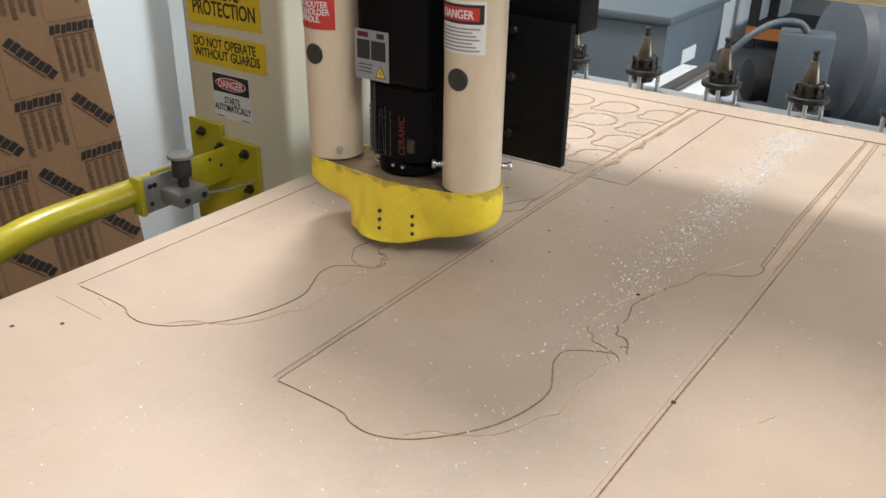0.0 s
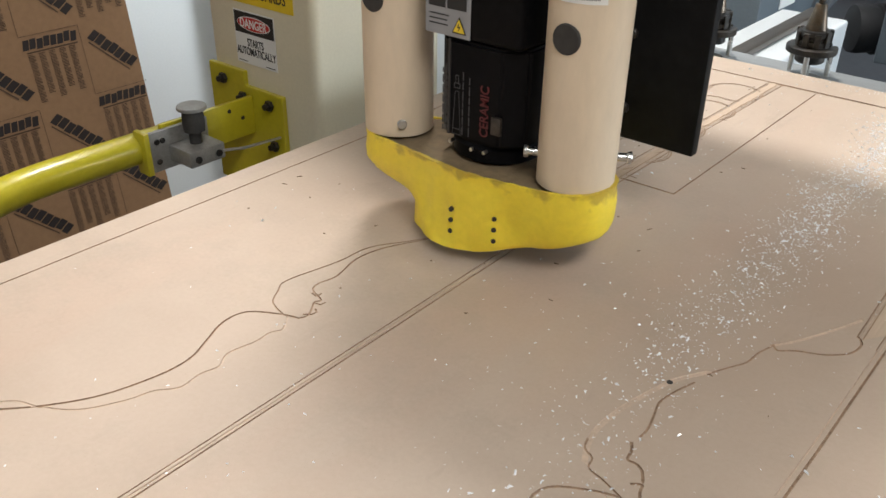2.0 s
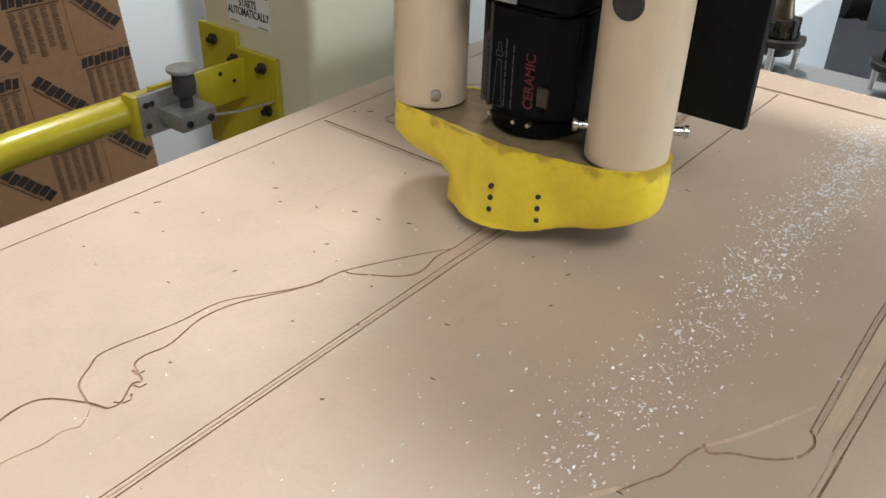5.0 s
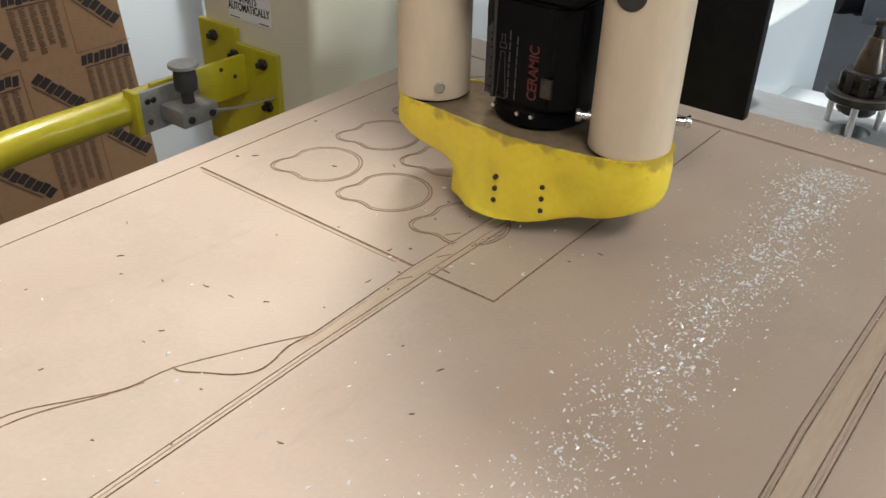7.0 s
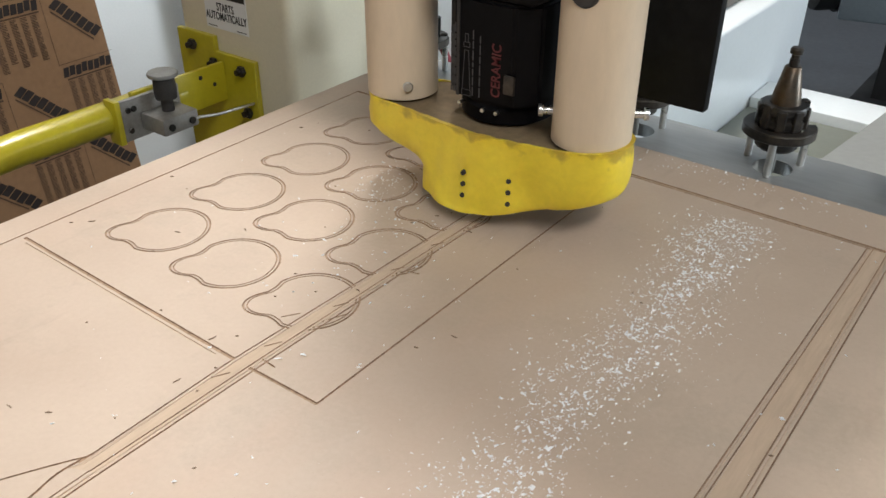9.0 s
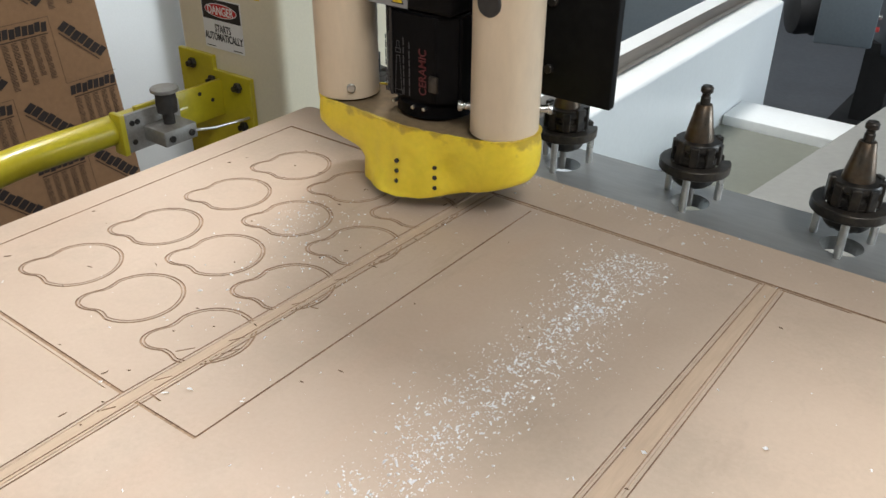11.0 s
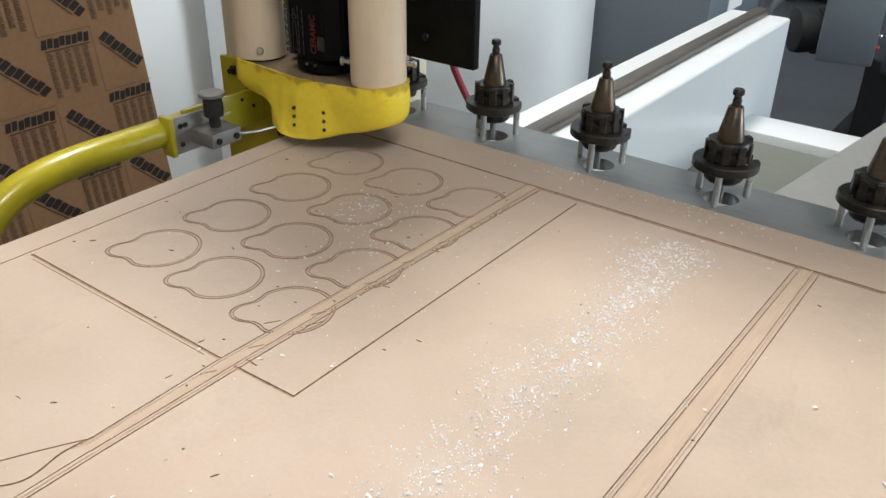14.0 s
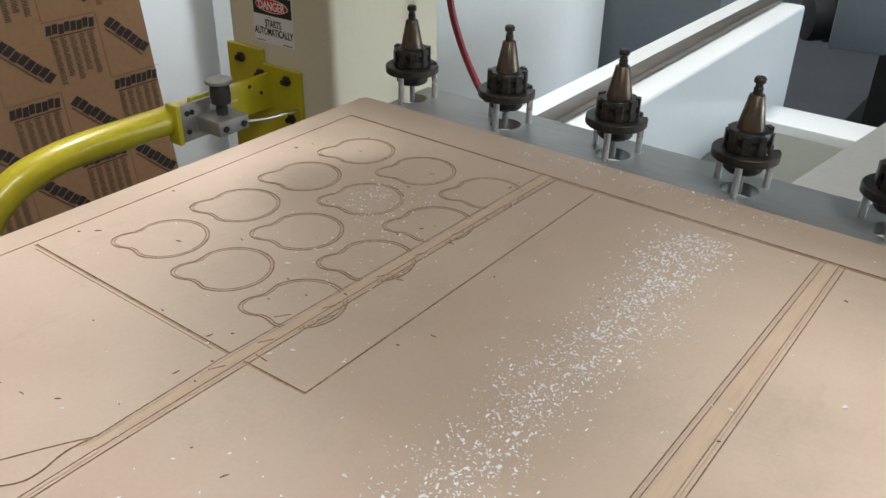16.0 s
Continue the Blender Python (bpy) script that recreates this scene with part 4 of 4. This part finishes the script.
    bmesh.ops.bevel(bm, geom=bm.edges[:], offset=0.0025, segments=2, affect="EDGES")
    lower = part("motor_housing", bm, BLACK, h)
    bm = bmesh.new()
    box(bm, -0.0435, 0.0515, -0.0425, 0.05, 0.1905, 0.60, 0.006, 3)
    upper = part("motor_body", bm, BLACK, h)
    bm = bmesh.new()
    box(bm, -0.0215, -0.019, -0.0425, -0.041, 0.106, 0.190, 0.0)
    part("seam", bm, RUBBER, lower)
    for q in (0, 2, 3):
        bm = bmesh.new()
        cyl(bm, 0.0018, (-0.020 + 0.013 * q, -0.034 - 0.004 * math.sin(q * 0.8), 0.098), (-0.020 + 0.013 * q, -0.040 - 0.003 * math.sin(q * 0.8), 0.098), 10)
        part("flange_screw", bm, STEEL, motor)
    bm = bmesh.new()
    box(bm, 0.027, 0.037, -0.0445, -0.041, 0.118, 0.134, 0.001)
    part("air_fitting", bm, OXIDE, lower)
    words("lettering", "CERAMIC", 0.0125, REDINK, lower, Matrix.Translation((0.022, -0.0414, 0.112)) @ Matrix.Rotation(radians(90), 4, "X") @ Matrix.Rotation(radians(90), 4, "Z"), 0.86, label="dim red lettering")
    # printed cutter drawing: plain outline bars
    for line in ([(-0.0160, 0.112), (-0.0140, 0.146), (-0.0100, 0.146), (-0.0080, 0.112)], [(-0.0165, 0.112), (-0.0075, 0.112), (-0.0075, 0.107), (-0.0165, 0.107)], [(-0.0150, 0.149), (-0.0090, 0.149), (-0.0090, 0.153), (-0.0150, 0.153)],
                 [(-0.0135, 0.153), (-0.0105, 0.153), (-0.0105, 0.160), (-0.0135, 0.160)]):
        for (xa, za), (xb, zb) in zip(line, line[1:] + line[:1]):
            bm = bmesh.new()
            d = Vector((zb - za, 0, xa - xb)).normalized() * 0.00022
            prism(bm, [(xa + d.x, za + d.z), (xb + d.x, zb + d.z), (xb - d.x, zb - d.z), (xa - d.x, za - d.z)], 0, 0.0004, Matrix.Translation((0, -0.0410, 0)) @ Matrix.Rotation(radians(90), 4, "X"))
            part("printed_mark", bm, DIMINK, lower, smooth=0)
    rnd = random.Random(3)
    for x in (-0.0235, -0.0255, -0.0275, -0.0055, 0.0015):
        z = 0.108
        while z < 0.160:
            step = rnd.uniform(0.004, 0.009)
            bm = bmesh.new()
            box(bm, x - 0.0005, x + 0.0005, -0.0414, -0.0408, z, z + step)
            part("printed_mark", bm, DIMINK, lower, smooth=0)
            z += step + 0.0016
    # rating plate: plain blocks where it cannot be read
    bm = bmesh.new()
    box(bm, -0.0455, 0.002, -0.0470, -0.0462, 0.1925, 0.247, 0.0)
    plate = part("rating_plate", bm, LABELGREY, upper, "grey printed rating plate", smooth=0, m=Matrix.Translation((0, 0.0035, 0)))
    for x0, x1, z0, z1, mm in ((-0.042, -0.024, 0.215, 0.236, SIGNBLACK), (-0.022, -0.002, 0.215, 0.236, SIGNBLACK), (-0.041, -0.026, 0.239, 0.2445, REDINK), (-0.014, -0.004, 0.239, 0.2445, SIGNBLACK),
                               (-0.041, -0.020, 0.2085, 0.2095, SIGNBLACK), (-0.041, -0.022, 0.2045, 0.2055, SIGNBLACK), (-0.041, -0.021, 0.2005, 0.2015, SIGNBLACK)):
        bm = bmesh.new()
        box(bm, x0, x1, -0.0474, -0.0471, z0, z1)
        part("printed_mark", bm, mm, plate, smooth=0)
    for sc, mm, yy in ((1.0, SIGNBLACK, -0.0475), (0.8, SIGNYEL, -0.0478)):
        bm = bmesh.new()
        prism(bm, [(-0.0075 * sc, -0.0055 * sc), (0.0075 * sc, -0.0055 * sc), (0, 0.0085 * sc)], 0, 0.0002, Matrix.Translation((-0.009, yy, 0.2015)) @ Matrix.Rotation(radians(90), 4, "X"))
        part("hazard_triangle", bm, mm, plate, smooth=0)
    bm = bmesh.new()
    prism(bm, [(0.001, 0.004), (-0.002, 0), (0.0005, 0), (-0.001, -0.004), (0.002, 0.001), (-0.0003, 0.001)], 0, 0.0002, Matrix.Translation((-0.009, -0.0481, 0.2013)) @ Matrix.Rotation(radians(90), 4, "X"))
    part("hazard_triangle", bm, SIGNBLACK, plate, smooth=0)

    bm = bmesh.new()
    sweep(bm, spline([(-0.060, 0.030, 0.086), (-0.058, 0.028, 0.13), (-0.050, 0.030, 0.18), (-0.060, 0.034, 0.24), (-0.062, 0.04, 0.34)], 5), 0.003, 10)
    part("red_cable", bm, HOSE, h, "thin red cable")

    # black guard plate and carriage behind
    bm = bmesh.new()
    box(bm, 0.03, 0.1405, 0.112, 0.124, 0.079, 0.250, 0.0015)
    guard = part("guard_plate", bm, BLACKPLATE, h, "matt black rectangular plate")
    for z in (0.11, 0.18, 0.235):
        bm = bmesh.new()
        cyl(bm, 0.005, (0.068, 0.1118, z), (0.068, 0.106, z), 14, 0.001)
        part("button_head_bolt", bm, OXIDE, guard)
    bm = bmesh.new()
    box(bm, -0.10, 0.143, 0.126, 0.176, 0.235, 0.66, 0.004)
    part("carriage", bm, BLACKPLATE, h)
    bm = bmesh.new()
    box(bm, -0.07, 0.075, 0.050, 0.128, 0.30, 0.60, 0.003)
    part("spindle_mount", bm, BLACKPLATE, h)
    bm = bmesh.new()
    box(bm, -0.13, 0.13, -0.05, 0.128, 0.602, 0.64, 0.003)
    part("tube_clamp", bm, BLACKPLATE, h)
    return h


HEAD_AT = (0.322, -0.202, 0.9)
head = router_head()


# ---------------------------------------------------------------- leaning sheets in printed paper
def sheets():
    lean = radians(7)
    base = Matrix.Translation((-0.605, 0.045, 0.004)) @ Matrix.Rotation(radians(2), 4, "Z") @ Matrix.Rotation(-lean, 4, "Y")
    for i in range(5):
        m = base @ Matrix.Translation((-0.0085 * i - 0.004, 0.006 * ((i * 7) % 3) - 0.004, 0))
        t = thing("acrylic_sheet", m.translation, "acrylic sheet masked in printed brown kraft paper leaning upright", "plastic sheet", "leaning stack of sheets")
        t.matrix_basis = m
        bm = bmesh.new()
        box(bm, -0.0065, 0, -1.22, 0.0, 0.0, 1.83, 0.0005, 1)
        part("masked_panel", bm, KRAFT, t, smooth=0)
        if i:
            continue
        # printed pattern: blocks of fine columns in turn with slanting rows of bars
        cw, chh = 0.107, 0.1235
        bar = {}
        for key, ww, hh, sl in (("level", 0.0106, 0.0166, 0.0036), ("slant", 0.0124, 0.0198, 0.0044)):
            bm = bmesh.new()
            prism(bm, [(0, 0), (ww, 0), (ww + sl, hh), (sl, hh)], 0, 0.0003)
            bar[key] = mesh_of("printed_bar", bm, INK, 0)
        turn = Matrix(((0, 0, 1, 0), (1, 0, 0, 0), (0, 1, 0, 0), (0, 0, 0, 1)))
        fine = bmesh.new()
        for k in range(-3, 3):
            for j in range(0, 5):
                to = Matrix.Translation((0.0002, 0.006 - cw * (j + 1), 0.765 + chh * k)) @ turn
                level = (j + k) % 2 == 1
                at = Matrix.Translation((0.002, chh * 0.815, 0)) if level else Matrix.Translation((0.012, chh * 0.80, 0)) @ Matrix.Rotation(radians(-44), 4, "Z")
                for q in range(8 if j or level else 7):
                    ob = new("printed_bar", bar["level" if level else "slant"])
                    ob.parent, ob.matrix_basis = t, to @ at @ Matrix.Translation(((0.0123 if level else 0.0142) * q, 0.0012 * math.sin(q * 2.4), 0))
                box(fine, 0.006, 0.098, -0.0062, -0.0036, 0, 0.0003, m=to @ at)
                if level:
                    for q in range(5):
                        y, n = 0.008 + 0.0185 * q, 33 - (q * 5) % 9
                        for r in range(n):
                            z = chh * 0.74 - 0.0025 * r
                            w_ = 0.0118 - 0.0035 * ((r * 7 + q * 3) % 5 == 0)
                            fine.faces.new([fine.verts.new(to @ Vector((a, b, 0.0002))) for a, b in ((y, z), (y + w_, z), (y + w_, z + 0.0013), (y, z + 0.0013))])
                else:
                    box(fine, 0.0, 0.0008, 0, chh, 0, 0.0002, m=to)
                    box(fine, 0.0008, cw, 0, 0.0008, 0, 0.0002, m=to)
        tagged(part("fine_print", fine, INKTHIN, t, "faint columns of fine print", smooth=0), kind="stuff")


sheets()


# ---------------------------------------------------------------- cabinet, pump and shop behind
def cabinet():
    o = Vector((-0.5, 1.76, 0.0))
    c = thing("grey_cabinet", o, "blue-grey sheet metal cabinet with an overhanging lid", "metal cabinet")

    def sub(name, bm, material, parent=c, label="", smooth=35):
        bmesh.ops.translate(bm, verts=bm.verts[:], vec=-o)
        return part(name, bm, material, parent, label, smooth=smooth)

    bm = bmesh.new()
    box(bm, -0.95, -0.10, 1.51, 2.02, 0.0, 0.845, 0.004)
    sub("body", bm, GREYBOX)
    bm = bmesh.new()
    box(bm, -0.96, -0.088, 1.495, 2.04, 0.846, 0.872, 0.004)
    sub("lid", bm, GREYBOX)
    bm = bmesh.new()
    box(bm, -0.0998, -0.098, 1.66, 1.78, 0.70, 0.745)
    sub("label", bm, SIGNWHITE, label="small white sticker", smooth=0)


cabinet()


def sheet_guard():
    o = Vector((-0.53, 1.2, 0.0))
    g = thing("sheet_metal_guard", o, "bent white sheet metal guard standing beside the cabinet", "metal guard")
    bm = bmesh.new()
    line = spline([(-0.99, 0.42, 0), (-0.80, 0.72, 0), (-0.62, 1.02, 0), (-0.53, 1.18, 0), (-0.475, 1.30, 0), (-0.445, 1.39, 0), (-0.432, 1.44, 0)], 5)
    fr = [(p.x - o.x, p.y - o.y) for p in line]
    bk = [(x - 0.006, y + 0.003) for x, y in fr]
    prism(bm, fr + bk[::-1], 0.0, 1.35)
    part("guard_sheet", bm, WHITE, g)
    bm = bmesh.new()
    sweep(bm, [(x, y, 1.352) for x, y in fr], 0.006, 8)
    part("top_hem", bm, WHITE, g)


sheet_guard()


def pump():
    o = Vector((0.3, 2.5, 0.0))
    p = thing("vacuum_pump", o, "large grey finned vacuum pump on a dark base", "vacuum pump")

    def sub(name, bm, material, parent=p, label="", smooth=35):
        bmesh.ops.translate(bm, verts=bm.verts[:], vec=-o)
        return part(name, bm, material, parent, label, smooth=smooth)

    ax = Vector((0.80, 0.60, 0)).normalized()
    c0 = Vector((0.26, 2.42, 0.63))
    m = Matrix.Translation(c0) @ ax.to_track_quat("Z", "Y").to_matrix().to_4x4()
    bm = bmesh.new()
    lathe(bm, [(0.10, -0.06), (0.22, -0.05), (0.245, -0.02), (0.25, 0.10), (0.25, 0.62), (0.23, 0.66)], 48, m)
    body = sub("motor_body", bm, PUMPGREY)
    for i in range(12):
        bm = bmesh.new()
        lathe(bm, [(0.249, 0), (0.268, 0.002), (0.268, 0.007), (0.249, 0.009)], 48, m @ Matrix.Translation((0, 0, 0.16 + 0.034 * i)))
        fin = part("cooling_fin", bm, PUMPGREY, body)
        fin.matrix_basis = Matrix.Translation(-o)
    bm = bmesh.new()
    m2 = Matrix.Translation((0.235, 2.16, 0.475)) @ Matrix.Rotation(radians(13), 4, "Z")
    box(bm, -0.165, 0.01, -0.07, 0.06, 0.02, 0.285, 0.006, 2, m2)
    tb = sub("terminal_box", bm, GREYBOX)
    for z, mm in ((0.075, SIGNRED), (0.115, STEEL)):
        bm = bmesh.new()
        cyl(bm, 0.008, m2 @ Vector((0.010, -0.03, z)), m2 @ Vector((0.022, -0.03, z)), 14, 0.001)
        b = part("button", bm, mm, tb)
        b.matrix_basis = Matrix.Translation(-o)
    bm = bmesh.new()
    a = m2 @ Vector((-0.08, -0.03, 0.29))
    sweep(bm, spline([a, a + Vector((-0.03, -0.02, 0.03)), a + Vector((-0.10, -0.06, 0.025)), a + Vector((-0.18, -0.11, -0.04)), a + Vector((-0.24, -0.15, -0.15)), a + Vector((-0.25, -0.16, -0.40))], 6), 0.012, 12)
    sub("conduit", bm, PUMPGREY)
    bm = bmesh.new()
    m3 = Matrix.Translation((-0.05, 2.34, 0.52)) @ Vector((0.8, 0.6, 0)).to_track_quat("Z", "Y").to_matrix().to_4x4()
    lathe(bm, [(0.03, -0.03), (0.078, -0.02), (0.082, 0.0), (0.078, 0.05), (0.065, 0.07), (0.065, 0.25)], 40, m3)
    sub("pump_flange", bm, DARK, label="dark round pump flange")
    bm = bmesh.new()
    box(bm, 0.14, 0.95, 2.30, 2.85, 0.10, 0.17, 0.004)
    box(bm, 0.16, 0.24, 2.32, 2.40, 0.0, 0.10)
    box(bm, 0.8, 0.88, 2.28, 2.36, 0.0, 0.10)
    box(bm, 0.16, 0.24, 2.74, 2.82, 0.0, 0.10)
    box(bm, 0.8, 0.88, 2.74, 2.82, 0.0, 0.10)
    box(bm, 0.2, 0.3, 2.35, 2.75, 0.17, 0.45)
    box(bm, 0.6, 0.7, 2.45, 2.85, 0.17, 0.45)
    sub("skid", bm, DARK, label="dark steel skid")
    for q in range(9):
        bm = bmesh.new()
        lathe(bm, [(0.064, 0), (0.086, 0.002), (0.086, 0.005), (0.064, 0.007)], 32, m3 @ Matrix.Translation((0, 0, 0.055 + 0.016 * q)))
        f2 = part("flange_fin", bm, DARK, p)
        f2.matrix_basis = Matrix.Translation(-o)


pump()


def shelf_unit():
    o = Vector((0.0, 5.6, 0.0))
    s_ = thing("storage_rack", o, "dark storage rack with an orange shelf edge", "storage rack")
    for x in (-0.9, 0.9):
        for y in (-0.25, 0.25):
            bm = bmesh.new()
            box(bm, x - 0.03, x + 0.03, y - 0.03, y + 0.03, 0, 1.9)
            part("post", bm, DARK, s_)
    for z in (0.12, 0.62, 1.12, 1.62):
        bm = bmesh.new()
        box(bm, -0.93, 0.93, -0.28, 0.28, z, z + 0.03)
        part("shelf", bm, DARK, s_)
        bm = bmesh.new()
        box(bm, -0.93, 0.93, -0.30, -0.281, z - 0.04, z + 0.04)
        part("shelf_edge", bm, ORANGE, s_)


shelf_unit()


def air_hose():
    bm = bmesh.new()
    sweep(bm, spline([(-0.10, 0.20, 1.16), (-0.098, 0.20, 1.04), (-0.091, 0.20, 0.952), (-0.069, 0.20, 0.890), (-0.037, 0.20, 0.834), (-0.010, 0.20, 0.803), (0.020, 0.20, 0.789)], 6), 0.006, 12)
    ob = part("air_hose", bm, HOSE)
    tagged(ob, "dark red rubber air hose hanging behind the table", "hose")


air_hose()


# ---------------------------------------------------------------- ceiling lamps
def ceiling_lamp(x, y, lx, ly):
    t = thing("ceiling_lamp", (x, y, 3.6), "lit fluorescent ceiling lamp with white housing", "ceiling lamp", "ceiling lamps")
    bm = bmesh.new()
    box(bm, -lx / 2, lx / 2, -ly / 2, ly / 2, 0.06, 0.12, 0.005)
    part("housing", bm, WHITE, t)
    bm = bmesh.new()
    box(bm, -lx / 2 + 0.03, lx / 2 - 0.03, -ly / 2 + 0.03, ly / 2 - 0.03, 0.03, 0.059)
    part("diffuser", bm, TUBEGLOW, t)
    for s_ in (-0.4, 0.4):
        bm = bmesh.new()
        cyl(bm, 0.006, (lx * s_, ly * s_, 0.12), (lx * s_, ly * s_, 0.4), 8)
        part("hanger", bm, STEEL, t)


for _x, _y, _lx, _ly in LAMPS:
    ceiling_lamp(_x, _y, _lx, _ly)


# ---------------------------------------------------------------- chips on the table
def chips(name, spots, size, material, label):
    rng = random.Random(7)
    V, F = [], []
    for x, y, z in spots:
        s_ = size * (0.45 + 1.0 * rng.random() ** 2 + (0.7 if rng.random() < 0.08 else 0))
        a = rng.uniform(0, 6.28)
        e = Euler((rng.uniform(-0.5, 0.5), rng.uniform(-0.5, 0.5), a)).to_matrix()
        lg, wd, up = rng.uniform(0.6, 1.25), rng.uniform(0.7, 1.3), rng.uniform(0.5, 1.3)
        q = [Vector((-lg, -0.35 * wd, 0)), Vector((lg, -0.45 * wd, 0.2)), Vector((0.8 * lg, 0.4 * wd, -0.1)), Vector((-0.9 * lg, 0.5 * wd, 0.25)), Vector((0.1, 0, 0.75 * up))]
        pts = [e @ (p * s_) for p in q]
        lo = min(p.z for p in pts)
        n = len(V)
        V += [(p.x + x, p.y + y, p.z - lo + z) for p in pts]
        F += [(n + 3, n + 2, n + 1, n), (n, n + 1, n + 4), (n + 1, n + 2, n + 4), (n + 2, n + 3, n + 4), (n + 3, n, n + 4)]
    me = bpy.data.meshes.new(name)
    me.from_pydata(V, [], F)
    me.materials.append(material)
    me.update()
    return tagged(new(name, me), label, name.split("_")[-1], kind="stuff")


def chip_spots():
    rng = random.Random(11)
    out = []
    while len(out) < 3300:
        y = -0.20 - abs(rng.gauss(0.0, 0.36)) - 0.01
        if y < -1.25:
            continue
        spread = 0.016 + 0.008 * noise.noise((y * 14, 0, 0)) + 0.006 * abs(y)
        x = 0.523 + 0.010 * noise.noise((y * 9, 3, 0)) + rng.gauss(0, spread)
        if noise.noise((x * 60, y * 60, 1)) < -0.22 and rng.random() < 0.8:
            continue
        out.append((x, y, TOP))
    for _ in range(700):
        out.append((rng.uniform(0.25, 1.1), rng.uniform(-1.5, -0.14), TOP))
    for _ in range(160):
        out.append((rng.gauss(0.52, 0.09), rng.gauss(-0.95, 0.16), TOP))
    for _ in range(170):
        out.append((rng.gauss(0.225, 0.022), rng.gauss(-0.345, 0.028), TOP))
    for _ in range(120):
        out.append((rng.gauss(0.29, 0.04), rng.gauss(-0.42, 0.05), TOP))
    for _ in range(150):
        out.append((rng.gauss(0.47, 0.09), rng.uniform(-0.155, -0.124), TOP))
    for _ in range(110):
        out.append((rng.gauss(0.50, 0.06), rng.uniform(-0.118, -0.055), PLATE))
    for _ in range(60):
        out.append((rng.uniform(0.03, 0.30), rng.uniform(-0.118, -0.095), PLATE))
    for _ in range(90):
        out.append((rng.uniform(0.06, 0.4), rng.uniform(-1.4, -0.2), TOP))
    for _ in range(3500):
        y = -0.20 - abs(rng.gauss(0.0, 0.36)) - 0.01
        if y > -1.25:
            dust.append((0.523 + 0.010 * noise.noise((y * 9, 3, 0)) + rng.gauss(0, 0.022), y, TOP))
    return out


dust = []
chip_heap = chips("acrylic_chips", chip_spots(), 0.00114, CHIP, "scattered glinting white acrylic chips on the table")
dust_heap = chips("acrylic_dust", dust, 0.00042, CHIP, "fine white acrylic dust strewn among the chips")
def splinters(name, n, material, label):
    """Thin dark slivers of fibreboard lying at all angles."""
    rng = random.Random(5)
    V, F = [], []
    for q in range(n):
        x, y = (rng.uniform(0.05, 0.44), rng.uniform(-0.98, -0.22)) if q % 5 else (rng.uniform(0.4, 1.05), rng.uniform(-1.2, -0.22))
        ln = rng.uniform(0.0010, 0.0030) if q % 3 else rng.uniform(0.0006, 0.0012)
        wd, a = rng.uniform(0.00028, 0.00055), rng.gauss(0.35, 0.7)
        bend = rng.uniform(-0.3, 0.3) * ln
        n0 = len(V)
        for u, k, z in ((-1, 0.4, 0.0), (0, 1, 0.0), (1, 0.3, 0.0), (-1, 0.3, 1), (0, 0.8, 1), (1, 0.2, 1)):
            for sd in (-1, 1):
                px, py = u * ln, sd * k * wd + bend * (1 - u * u)
                V.append((x + px * math.cos(a) - py * math.sin(a), y + px * math.sin(a) + py * math.cos(a), TOP + (0.00002 if not z else 0.0007)))
        for k in (0, 2):
            b, t = n0 + k, n0 + 6 + k
            F += [(t, t + 2, t + 3, t + 1), (b, b + 2, t + 2, t), (b + 1, t + 1, t + 3, b + 3)]
        F += [(n0, n0 + 6, n0 + 7, n0 + 1), (n0 + 4, n0 + 5, n0 + 11, n0 + 10)]
    me = bpy.data.meshes.new(name)
    me.from_pydata(V, [], F)
    me.materials.append(material)
    me.update()
    return tagged(new(name, me), label, "splinters", kind="stuff")


fleck_heap = splinters("wood_splinters", 85, FLECK, "dark thin wood splinters scattered on the table")


# ---------------------------------------------------------------- what moves
def motions():
    for ob in (table, chip_heap, dust_heap, fleck_heap):
        walk(ob, [(t, pose(0, d, 0)) for t, d in TABLE])
    for ob, (hx, hy), turn in zip(holders, HOLDERS, HOLDER_TURN):
        walk(ob, [(t, pose(hx, hy + d, HOLDER_Z, 0, 0, turn)) for t, d in TABLE])
    walk(head, [(t, pose(HEAD_AT[0] + dx, HEAD_AT[1], HEAD_AT[2] + dz)) for t, dx, dz in HEAD])


motions()
